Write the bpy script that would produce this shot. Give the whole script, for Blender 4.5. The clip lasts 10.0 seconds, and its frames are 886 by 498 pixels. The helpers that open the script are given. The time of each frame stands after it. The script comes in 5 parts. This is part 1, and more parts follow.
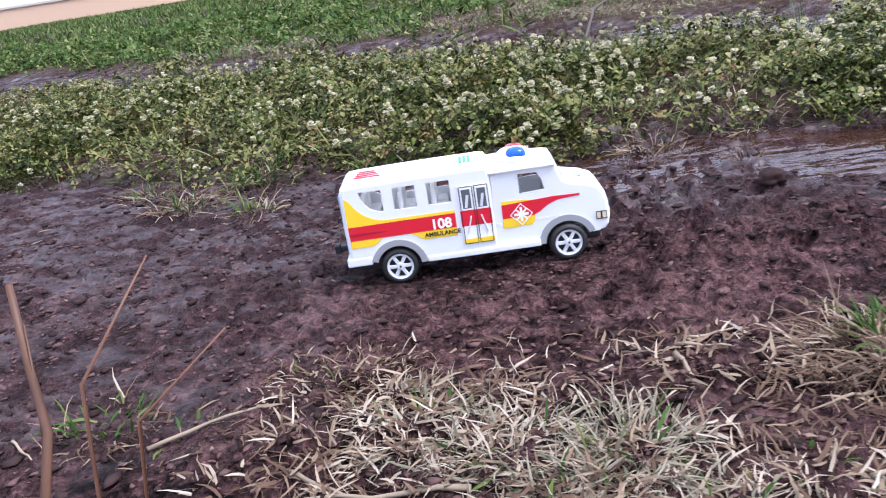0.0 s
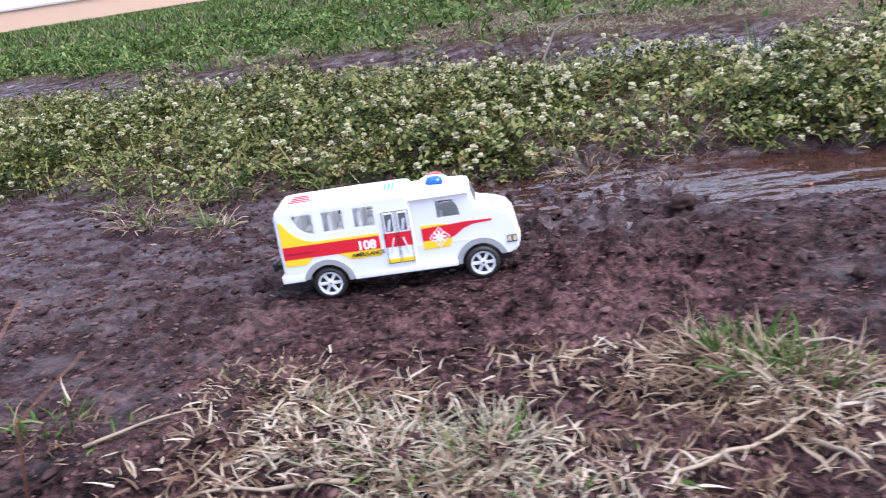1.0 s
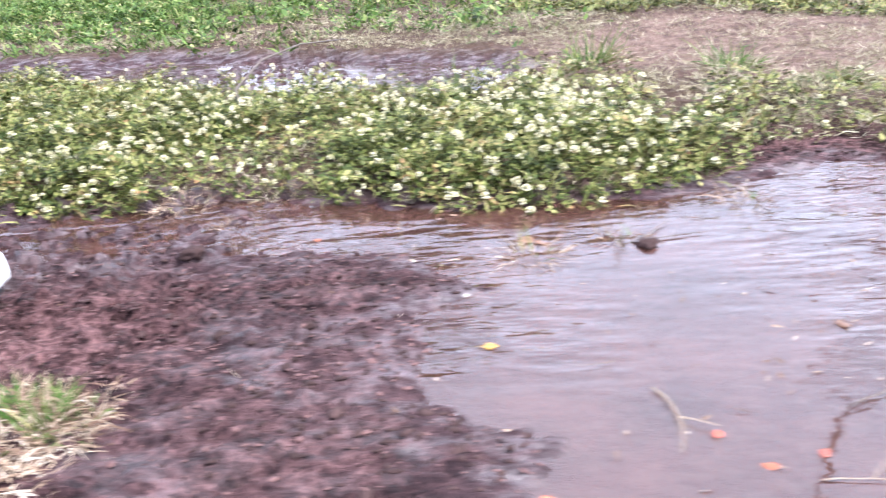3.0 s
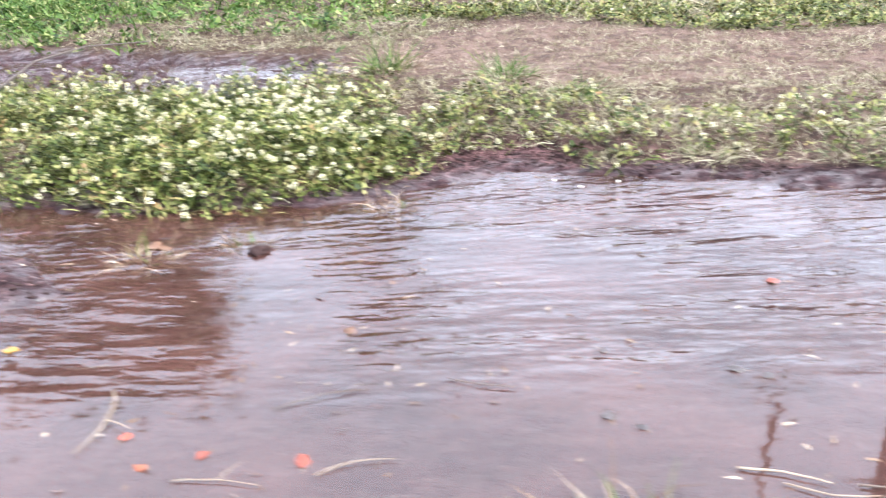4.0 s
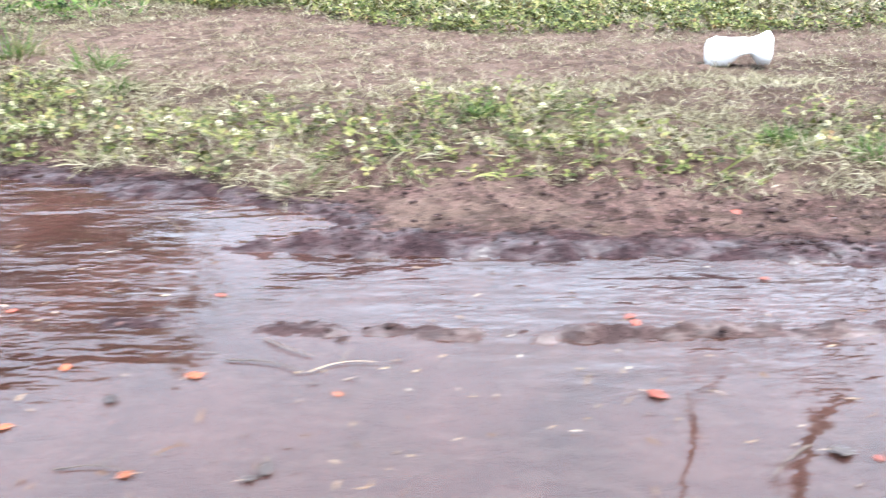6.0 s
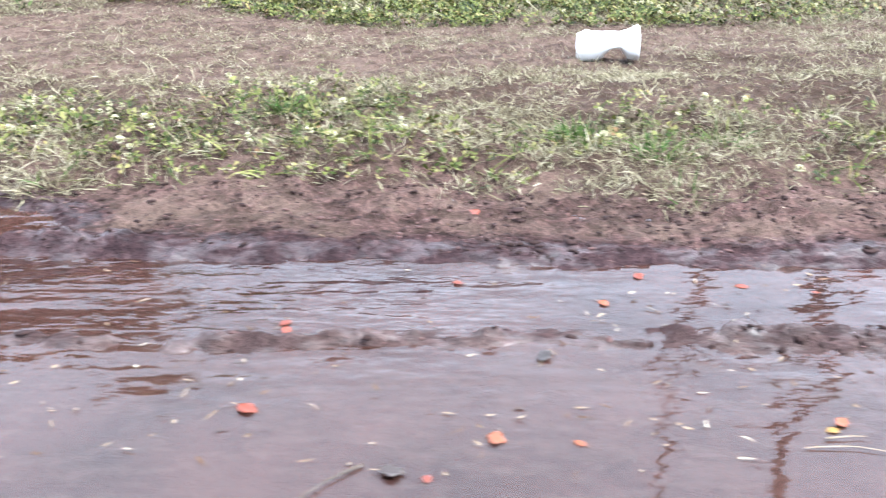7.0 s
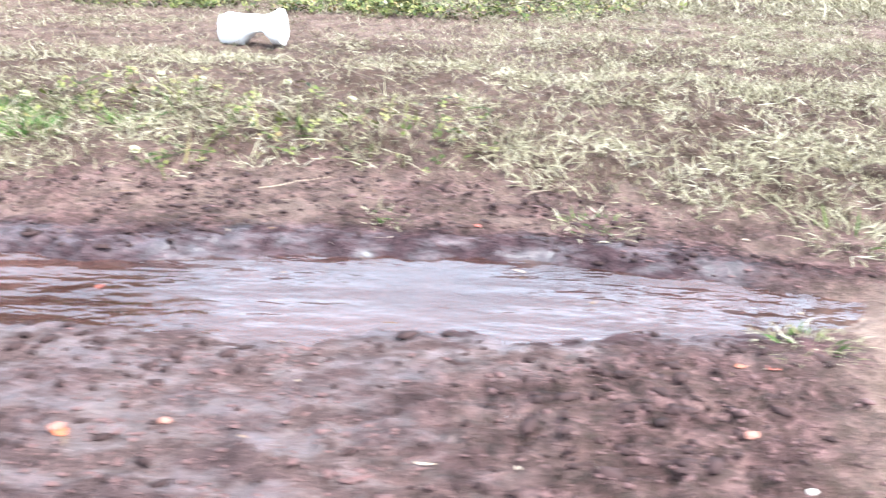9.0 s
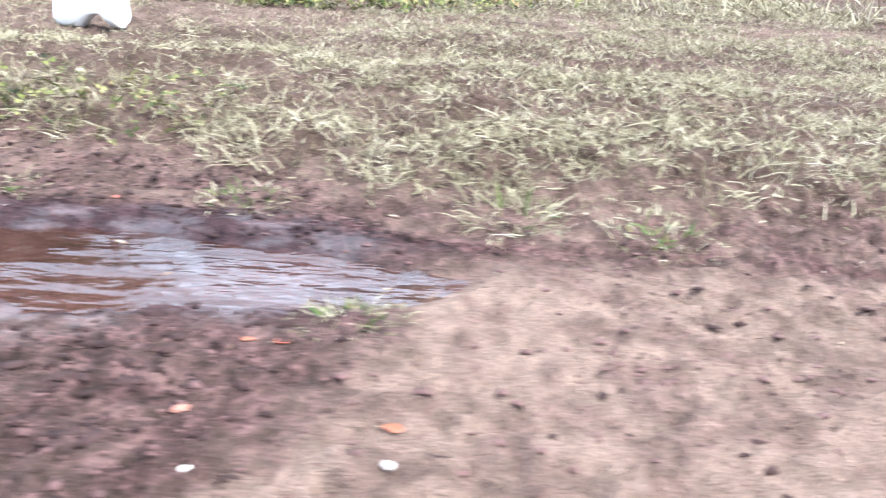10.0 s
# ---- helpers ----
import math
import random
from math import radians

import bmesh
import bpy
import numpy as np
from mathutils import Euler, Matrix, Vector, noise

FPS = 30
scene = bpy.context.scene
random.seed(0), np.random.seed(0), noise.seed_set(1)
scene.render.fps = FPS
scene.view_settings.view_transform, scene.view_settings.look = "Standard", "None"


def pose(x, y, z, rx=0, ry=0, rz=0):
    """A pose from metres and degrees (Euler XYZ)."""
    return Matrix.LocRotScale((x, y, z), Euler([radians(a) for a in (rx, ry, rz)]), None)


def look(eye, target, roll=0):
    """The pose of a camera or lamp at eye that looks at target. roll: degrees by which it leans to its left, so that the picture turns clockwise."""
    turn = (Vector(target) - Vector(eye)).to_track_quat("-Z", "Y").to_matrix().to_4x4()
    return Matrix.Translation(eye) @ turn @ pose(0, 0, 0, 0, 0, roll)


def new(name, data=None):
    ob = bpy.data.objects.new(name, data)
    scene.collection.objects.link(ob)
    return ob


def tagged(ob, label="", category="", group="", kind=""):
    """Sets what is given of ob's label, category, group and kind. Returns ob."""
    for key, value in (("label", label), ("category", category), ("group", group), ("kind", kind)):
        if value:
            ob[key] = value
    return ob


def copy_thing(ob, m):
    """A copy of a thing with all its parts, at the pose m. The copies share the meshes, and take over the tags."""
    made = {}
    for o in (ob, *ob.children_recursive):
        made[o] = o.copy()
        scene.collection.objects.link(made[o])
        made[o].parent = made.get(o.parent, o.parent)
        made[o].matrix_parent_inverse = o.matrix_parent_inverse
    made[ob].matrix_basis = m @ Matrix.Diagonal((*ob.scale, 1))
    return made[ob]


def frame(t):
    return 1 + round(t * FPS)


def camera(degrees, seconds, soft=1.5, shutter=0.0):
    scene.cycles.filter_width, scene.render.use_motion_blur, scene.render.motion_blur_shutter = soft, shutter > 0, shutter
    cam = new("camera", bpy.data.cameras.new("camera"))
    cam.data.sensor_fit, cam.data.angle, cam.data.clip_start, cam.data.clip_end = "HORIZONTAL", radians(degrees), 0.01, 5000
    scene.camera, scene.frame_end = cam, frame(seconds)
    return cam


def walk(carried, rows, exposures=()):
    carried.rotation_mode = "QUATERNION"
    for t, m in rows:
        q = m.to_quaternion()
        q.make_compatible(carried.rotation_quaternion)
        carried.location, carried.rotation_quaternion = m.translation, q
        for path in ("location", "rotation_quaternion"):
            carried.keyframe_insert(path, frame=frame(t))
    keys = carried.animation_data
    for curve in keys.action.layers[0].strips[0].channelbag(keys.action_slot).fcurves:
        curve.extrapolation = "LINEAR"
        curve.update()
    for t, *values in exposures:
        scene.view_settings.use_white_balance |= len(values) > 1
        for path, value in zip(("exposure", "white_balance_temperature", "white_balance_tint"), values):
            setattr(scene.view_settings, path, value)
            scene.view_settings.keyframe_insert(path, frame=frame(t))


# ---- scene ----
cam = camera(58.0, 10.0, soft=1.15, shutter=0.46)
PATH = [
    (0, (0.229, -0.659, 0.284), (-0.047, 1.198, -0.408), -9.2),
    (0.5, (0.257, -0.689, 0.303), (-0.023, 1.167, -0.388), -9.1),
    (1, (0.314, -0.714, 0.313), (0.038, 1.145, -0.371), -8.8),
    (1.5, (0.404, -0.727, 0.312), (0.146, 1.141, -0.356), -8.0),
    (2, (0.543, -0.715, 0.308), (0.32, 1.161, -0.346), -6.8),
    (2.2, (0.61, -0.743, 0.328), (0.402, 1.127, -0.351), -6.4),
    (3.3, (0.991, -0.785, 0.396), (0.896, 1.061, -0.368), -4.3),
    (3.5, (1.096, -0.789, 0.395), (1.015, 1.059, -0.365), -4.1),
    (4, (1.32, -0.792, 0.378), (1.267, 1.057, -0.381), -3.3),
    (4.5, (1.518, -0.771, 0.339), (1.518, 1.079, -0.421), -2.4),
    (5, (1.797, -0.812, 0.363), (1.738, 1.026, -0.424), -2.1),
    (5.5, (2.04, -0.822, 0.374), (1.996, 1.012, -0.423), -0.5),
    (6, (2.301, -0.786, 0.385), (2.264, 1.049, -0.411), -0.6),
    (6.2, (2.386, -0.769, 0.383), (2.351, 1.065, -0.413), -0.3),
    (7.3, (2.741, -0.74, 0.365), (2.722, 1.089, -0.446), -0.6),
    (7.5, (2.823, -0.752, 0.359), (2.815, 1.083, -0.437), -0.5),
    (8, (3.068, -0.739, 0.376), (3.057, 1.096, -0.42), 0.2),
    (8.5, (3.322, -0.703, 0.368), (3.306, 1.13, -0.434), 1.4),
    (9, (3.526, -0.664, 0.339), (3.524, 1.165, -0.47), 2.3),
    (9.5, (3.705, -0.643, 0.321), (3.712, 1.185, -0.49), 3.1),
    (10, (3.902, -0.626, 0.307), (3.913, 1.209, -0.488), 3.5),
]
walk(cam, [(t, look(eye, target, roll)) for t, eye, target, roll in PATH], exposures=[
    (0.0, 0.96, 5650, 14), (1.0, 1.05, 5650, 14), (2.2, 1.75, 5650, 17), (3.4, 2.23, 5950, 9), (4.5, 2.0, 6000, 6), (5.0, 2.0, 6000, 5), (5.5, 2.12, 5950, 2), (6.3, 2.12, 5850, 2), (7.5, 1.86, 5750, 2), (8.3, 2.38, 5700, 0), (9.0, 2.38, 5750, 2), (10.0, 2.17, 5750, 3)])

# ---- world and sun: a bright overcast sky ----
world = bpy.data.worlds.new("sky")
scene.world = world
world.use_nodes = True
wn, wl = world.node_tree.nodes, world.node_tree.links
sky = wn.new("ShaderNodeTexSky")
sky.sky_type, sky.sun_disc = "NISHITA", False
sky.sun_elevation, sky.sun_rotation = radians(58), radians(104)
sky.air_density, sky.dust_density, sky.ozone_density = 1.0, 4.0, 1.0
cloud = wn.new("ShaderNodeMix")
cloud.data_type = "RGBA"
cloud.inputs["Factor"].default_value = 0.62
cloud.inputs["B"].default_value = (10.3, 10.6, 12.2, 1)
wl.new(sky.outputs["Color"], cloud.inputs["A"])
wl.new(cloud.outputs["Result"], wn["Background"].inputs["Color"])
wn["Background"].inputs["Strength"].default_value = 0.118
sun = new("sun", bpy.data.lights.new("sun", "SUN"))
sun.data.energy, sun.data.angle, sun.data.color = 2.9, radians(24), (1.0, 0.96, 0.9)
sun.matrix_world = look((6, -1.5, 12), (0, 0, 0))


# ---- numeric helpers ----
def smooth(a, b, v):
    u = np.clip((v - a) / (b - a), 0, 1)
    return u * u * (3 - 2 * u)


def lattice(ix, iy, seed):
    h = (ix.astype(np.int64) * 374761393 + iy.astype(np.int64) * 668265263 + seed * 1442695041) & 0xFFFFFFFF
    h = ((h ^ (h >> 13)) * 1274126177) & 0xFFFFFFFF
    return ((h ^ (h >> 16)) & 0xFFFF) / 65535.0


def value_noise(x, y, freq, seed):
    x, y = np.asarray(x) * freq + 1000.5, np.asarray(y) * freq + 1000.5
    ix, iy = np.floor(x), np.floor(y)
    fx, fy = x - ix, y - iy
    fx, fy = fx * fx * (3 - 2 * fx), fy * fy * (3 - 2 * fy)
    a, b = lattice(ix, iy, seed), lattice(ix + 1, iy, seed)
    c, d = lattice(ix, iy + 1, seed), lattice(ix + 1, iy + 1, seed)
    return (a * (1 - fx) + b * fx) * (1 - fy) + (c * (1 - fx) + d * fx) * fy


def fbm(x, y, freq, seed, octaves=4):
    total, amp, norm = 0.0, 1.0, 0.0
    for k in range(octaves):
        total = total + amp * value_noise(x * 0.8 + y * 0.6 if k % 2 else x, y * 0.8 - x * 0.6 if k % 2 else y, freq * 2.03**k, seed + 17 * k)
        norm += amp
        amp *= 0.5
    return total / norm


def inside(poly, x, y):
    """Signed distance to a polygon, positive inside."""
    dist, odd = np.full(np.shape(x), 1e9), np.zeros(np.shape(x), bool)
    for (ax, ay), (bx, by) in zip(poly, poly[1:] + poly[:1]):
        ex, ey = bx - ax, by - ay
        u = np.clip(((x - ax) * ex + (y - ay) * ey) / (ex * ex + ey * ey), 0, 1)
        dist = np.minimum(dist, np.hypot(x - ax - u * ex, y - ay - u * ey))
        if ey:
            odd ^= ((ay > y) != (by > y)) & (x < ex * (y - ay) / ey + ax)
    return np.where(odd, dist, -dist)


# ---- the plan: puddles, ruts and the edges of the greenery ----
PUDDLE = [(0.87, 0.34), (0.78, 0.24), (0.76, 0.14), (0.88, 0.05), (0.78, 0.0), (0.79, -0.1), (0.80, -0.16), (0.90, -0.24), (0.86, -0.34), (0.9, -0.75),
          (3.25, -0.75), (3.13, -0.36), (3.0, -0.26), (3.04, -0.14), (2.67, -0.104), (2.27, -0.114), (1.95, -0.094), (1.87, 0.0),
          (2.1, 0.13), (2.16, 0.20), (2.06, 0.26), (1.87, 0.31), (1.68, 0.36), (1.5, 0.42), (1.4, 0.46), (1.29, 0.38), (1.1, 0.34)]
RUT = [(1.8, 0.2), (2.1, 0.115), (2.34, 0.085), (2.6, 0.08), (2.9, 0.068), (3.2, 0.066), (3.45, 0.09), (3.62, 0.1), (3.78, 0.07), (3.93, 0.015),
       (3.88, -0.03), (3.7, -0.07), (3.45, -0.08), (3.15, -0.077), (2.87, -0.085), (2.6, -0.09), (2.4, -0.082), (2.2, -0.09), (1.9, -0.05), (1.8, 0.0)]
FAR_RUT = [(1.02, 1.42), (0.8, 1.12), (0.4, 1.28), (-0.2, 1.48), (-0.7, 1.75), (-1.3, 2.05), (-2.6, 2.95), (-4.2, 4.0), (-4.4, 4.45), (-2.6, 3.35), (-1.3, 2.5), (-0.7, 2.2), (-0.2, 2.1), (0.35, 1.85), (0.9, 1.62)]
EDGE_X = [-6, -2, -0.74, -0.58, -0.4, -0.2, 0.0, 0.12, 0.33, 0.55, 0.82, 0.95, 1.07, 1.2, 1.3, 1.46, 1.52, 1.69, 1.86, 1.96, 2.07, 2.29, 2.57, 2.75, 2.87, 3.14, 3.4, 3.54, 3.83, 4.2, 6]
EDGE_Y = [1.6, 0.9, 0.62, 0.6, 0.50, 0.40, 0.43, 0.40, 0.43, 0.41, 0.33, 0.31, 0.33, 0.38, 0.5, 0.56, 0.40, 0.47, 0.40, 0.32, 0.27, 0.32, 0.32, 0.28, 0.26, 0.28, 0.33, 0.29, 0.2, 0.2, 0.1]


def green_edge(x):
    return np.interp(x, EDGE_X, EDGE_Y)


def masks(x, y):
    wob = (fbm(x, y, 9, 3) - 0.5) * 0.10
    pool = np.maximum(inside(PUDDLE, x, y), inside(RUT, x, y)) + wob * 0.5 + (fbm(x, y, 40, 15, 3) - 0.5) * 0.03
    rut = inside(FAR_RUT, x, y) + wob * 1.2
    bank = y - green_edge(x) + wob
    return pool, rut, bank


def ground_height(x, y):
    x, y = np.asarray(x, float), np.asarray(y, float)
    pool, rut, bank = masks(x, y)
    near = smooth(6, 2.5, np.abs(x - 1.5)) * smooth(4, 2, y) * smooth(-3, -1, y)
    lumps = np.abs(fbm(x, y, 30, 5, 4) - 0.5) * 2
    clods = smooth(0.54, 0.66, fbm(x, y, 46, 9, 3))
    fine = fbm(x, y, 150, 21, 2) - 0.5
    rough = np.interp(x, [-0.3, -0.02, 0.12, 0.4, 0.62, 0.95, 2.6, 3.75, 3.95], [0.35, 0.4, 1.0, 1.0, 0.5, 0.4, 0.4, 0.45, 0.7]) * (0.35 + 0.65 * smooth(0.25, 0.6, fbm(x, y, 3.2, 31, 2))) * (1 - 0.8 * smooth(-0.14, -0.03, pool))
    pits = smooth(0.52, 0.66, fbm(x, y, 62, 13, 3)) * smooth(0.05, -0.03, bank)
    h = 0.004 + near * (-0.009 * pits * rough + (fbm(x, y, 5, 11) - 0.5) * 0.016 + rough * (lumps * 0.022 + clods * 0.015 - 0.008) + fine * 0.007)
    tread = smooth(0.5, 0.9, value_noise(x, y * 0.2, 26, 77)) * smooth(0.12, 0.0, np.abs(y + 0.02)) * smooth(0.9, 0.7, x)
    h = h - 0.004 * tread + 0.006 * smooth(0.14, 0.05, y) * smooth(0.78, 0.58, x)
    stand = smooth(0.05, 0.0, np.hypot(np.maximum(np.abs(x - 0.165) - 0.11, 0), np.maximum(np.abs(y - 0.05) - 0.05, 0)))
    h = h * (1 - 0.75 * stand) + 0.003 * stand
    slick = smooth(0.16, 0.02, np.abs(y - 0.29 - 0.05 * np.sin(x * 5))) * smooth(-0.2, 0.2, x) * smooth(1.0, 0.7, x)
    h = h - (0.0125 + 0.008 * smooth(0.4, 0.65, x)) * slick
    h = h + smooth(0.0, 0.12, bank) * (0.014 + 0.012 * fbm(x, y, 4, 41))
    h = h * (1 - 0.6 * smooth(-0.02, 0.03, pool)) - 0.016 * smooth(-0.04, 0.045, pool)
    film = smooth(1.85, 2.1, x) * smooth(3.6, 3.25, x) * smooth(-0.05, -0.11, y)
    h = h * (1 - 0.5 * film) - 0.0035 * film
    lip = smooth(0.035, 0.0, np.abs(pool + 0.012)) * smooth(1.7, 2.1, x) * smooth(0.0, 0.05, y)
    h = h + (0.003 + 0.003 * lumps) * lip
    ridge = smooth(0.024, 0.004, np.abs(y + 0.094 + 0.04 * (fbm(x, y, 4, 63, 2) - 0.5))) * smooth(2.05, 2.35, x) * smooth(3.3, 3.0, x)
    h = h + ridge * (0.001 + 0.011 * smooth(0.40, 0.68, fbm(x, y, 38, 67, 3)))
    spit = smooth(0.026, 0.005, np.abs(y - 0.128 - 0.05 * (fbm(x, y, 5, 73, 2) - 0.5))) * smooth(1.84, 1.96, x) * smooth(2.35, 2.2, x)
    h = h + spit * (0.005 + 0.010 * smooth(0.35, 0.65, fbm(x, y, 30, 79, 3)))
    h = h - 0.042 * smooth(0.7, 1.3, y) * smooth(1.5, 2.4, x)
    h = h - (0.034 + 0.01 * fine) * smooth(-0.10, 0.06, rut)
    return h


POOL_LEVEL, FAR_LEVEL = -0.0045, -0.006


# ---- materials ----
def material(name, rough=0.6, metal=0.0, spec=0.5):
    m = bpy.data.materials.new(name)
    m.use_nodes = True
    bsdf = m.node_tree.nodes["Principled BSDF"]
    bsdf.inputs["Roughness"].default_value = rough
    bsdf.inputs["Metallic"].default_value = metal
    bsdf.inputs["Specular IOR Level"].default_value = spec
    return m, m.node_tree.nodes, m.node_tree.links, bsdf


def rgba(c):
    return (*c, 1)


def ramp(nodes, stops):
    r = nodes.new("ShaderNodeValToRGB")
    e = r.color_ramp.elements
    while len(e) < len(stops):
        e.new(0.5)
    for item, (pos, col) in zip(e, stops):
        item.position, item.color = pos, rgba(col)
    return r


def tex_noise(nodes, links, scale, detail=4, rough=0.55, source=None):
    n = nodes.new("ShaderNodeTexNoise")
    n.inputs["Scale"].default_value, n.inputs["Detail"].default_value, n.inputs["Roughness"].default_value = scale, detail, rough
    if source:
        links.new(source, n.inputs["Vector"])
    return n


def mix_rgb(nodes, links, fac, a, b):
    m = nodes.new("ShaderNodeMix")
    m.data_type = "RGBA"
    for key, v in (("Factor", fac), ("A", a), ("B", b)):
        if isinstance(v, (int, float)):
            m.inputs[key].default_value = v
        elif isinstance(v, tuple):
            m.inputs[key].default_value = rgba(v)
        else:
            links.new(v, m.inputs[key])
    return m.outputs["Result"]


def math_node(nodes, links, op, a, b=None, clamp=False):
    m = nodes.new("ShaderNodeMath")
    m.operation, m.use_clamp = op, clamp
    for i, v in enumerate((a, b)):
        if v is None:
            continue
        if isinstance(v, (int, float)):
            m.inputs[i].default_value = v
        else:
            links.new(v, m.inputs[i])
    return m.outputs[0]


def plastic(name, colour, rough=0.35, spot=0.06):
    m, n, l, b = material(name, rough)
    geo = n.new("ShaderNodeTexCoord")
    big = tex_noise(n, l, 35, 3, source=geo.outputs["Object"])
    dark = tuple(c * (1 - spot) for c in colour)
    l.new(mix_rgb(n, l, big.outputs["Fac"], colour, dark), b.inputs["Base Color"])
    fine = tex_noise(n, l, 400, 2, source=geo.outputs["Object"])
    l.new(math_node(n, l, "MULTIPLY_ADD", fine.outputs["Fac"], 0.15), b.inputs["Roughness"])
    b.inputs["Roughness"].links[0].from_node.inputs[2].default_value = rough - 0.07
    return m


def foliage(name, stops, rough=0.55, back=0.25):
    """Leaves and blades: each island takes its own tint of the ramp."""
    m, n, l, b = material(name, rough, 0, 0.12)
    geo = n.new("ShaderNodeNewGeometry")
    r = ramp(n, stops)
    pos = tex_noise(n, l, 11.0, 4, source=geo.outputs["Position"])
    f = math_node(n, l, "MULTIPLY", geo.outputs["Random Per Island"], 0.75)
    f = math_node(n, l, "ADD", f, math_node(n, l, "MULTIPLY", math_node(n, l, "SUBTRACT", pos.outputs["Fac"], 0.36), 1.15), True)
    l.new(f, r.inputs["Fac"])
    l.new(r.outputs["Color"], b.inputs["Base Color"])
    thin = n.new("ShaderNodeBsdfTranslucent")
    l.new(r.outputs["Color"], thin.inputs["Color"])
    mixed = n.new("ShaderNodeMixShader")
    mixed.inputs["Fac"].default_value = back
    l.new(b.outputs[0], mixed.inputs[1])
    l.new(thin.outputs[0], mixed.inputs[2])
    l.new(mixed.outputs[0], n["Material Output"].inputs["Surface"])
    return m


def ground_material():
    m, n, l, b = material("mud_and_soil", 0.7)
    geo = n.new("ShaderNodeNewGeometry")
    p = geo.outputs["Position"]

    def attr(name):
        a = n.new("ShaderNodeAttribute")
        a.attribute_name = name
        return a.outputs["Fac"]

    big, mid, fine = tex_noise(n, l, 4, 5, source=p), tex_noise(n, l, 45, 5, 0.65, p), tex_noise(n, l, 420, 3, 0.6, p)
    # Mud goes near-black in the bump's hollows: crevice shade put into the colour.
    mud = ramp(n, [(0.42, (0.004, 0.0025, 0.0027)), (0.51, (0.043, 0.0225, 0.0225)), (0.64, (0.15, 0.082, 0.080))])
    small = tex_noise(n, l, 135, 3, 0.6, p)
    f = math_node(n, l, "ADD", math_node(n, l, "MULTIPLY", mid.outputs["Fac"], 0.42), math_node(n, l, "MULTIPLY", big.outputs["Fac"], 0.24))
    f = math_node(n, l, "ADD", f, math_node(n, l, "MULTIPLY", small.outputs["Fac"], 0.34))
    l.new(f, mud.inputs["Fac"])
    slick = mix_rgb(n, l, mid.outputs["Fac"], (0.013, 0.0085, 0.0095), (0.066, 0.042, 0.046))
    dry = mix_rgb(n, l, mid.outputs["Fac"], (0.06, 0.040, 0.032), (0.25, 0.175, 0.14))
    # Brown soil tone, deepened to hold the shade between the leaves above.
    litter = mix_rgb(n, l, mid.outputs["Fac"], (0.014, 0.009, 0.007), (0.10, 0.067, 0.049))
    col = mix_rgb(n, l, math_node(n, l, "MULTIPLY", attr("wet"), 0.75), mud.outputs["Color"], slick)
    col = mix_rgb(n, l, attr("dry"), col, dry)
    col = mix_rgb(n, l, attr("litter"), col, litter)
    speck = ramp(n, [(0.3, (0.62, 0.62, 0.62)), (0.65, (1.25, 1.25, 1.25))])
    l.new(fine.outputs["Fac"], speck.inputs["Fac"])
    mul = n.new("ShaderNodeMix")
    mul.data_type, mul.blend_type = "RGBA", "MULTIPLY"
    mul.inputs["Factor"].default_value = 1
    l.new(col, mul.inputs["A"])
    l.new(speck.outputs["Color"], mul.inputs["B"])
    l.new(mul.outputs["Result"], b.inputs["Base Color"])
    long = n.new("ShaderNodeMapping")
    long.inputs["Scale"].default_value = (0.45, 1.0, 1.0)
    l.new(p, long.inputs["Vector"])
    film = tex_noise(n, l, 34, 5, 0.65, long.outputs[0])
    shine = ramp(n, [(0.44, (0, 0, 0)), (0.63, (1, 1, 1))])
    l.new(film.outputs["Fac"], shine.inputs["Fac"])
    damp = math_node(n, l, "MULTIPLY", shine.outputs["Color"], math_node(n, l, "ADD", math_node(n, l, "MULTIPLY", attr("wet"), 0.9), 0.10), True)
    l.new(math_node(n, l, "SUBTRACT", 0.82, math_node(n, l, "MULTIPLY", damp, 0.52)), b.inputs["Roughness"])
    l.new(math_node(n, l, "ADD", 0.02, math_node(n, l, "MULTIPLY", damp, 0.45)), b.inputs["Specular IOR Level"])
    bump = n.new("ShaderNodeBump")
    bump.inputs["Distance"].default_value = 0.007
    l.new(math_node(n, l, "SUBTRACT", 1.0, math_node(n, l, "MULTIPLY", damp, 0.78)), bump.inputs["Strength"])
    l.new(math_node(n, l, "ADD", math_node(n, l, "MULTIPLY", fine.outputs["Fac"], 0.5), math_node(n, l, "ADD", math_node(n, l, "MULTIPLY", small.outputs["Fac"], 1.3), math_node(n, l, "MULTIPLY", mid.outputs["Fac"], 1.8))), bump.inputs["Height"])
    l.new(bump.outputs[0], b.inputs["Normal"])
    return m


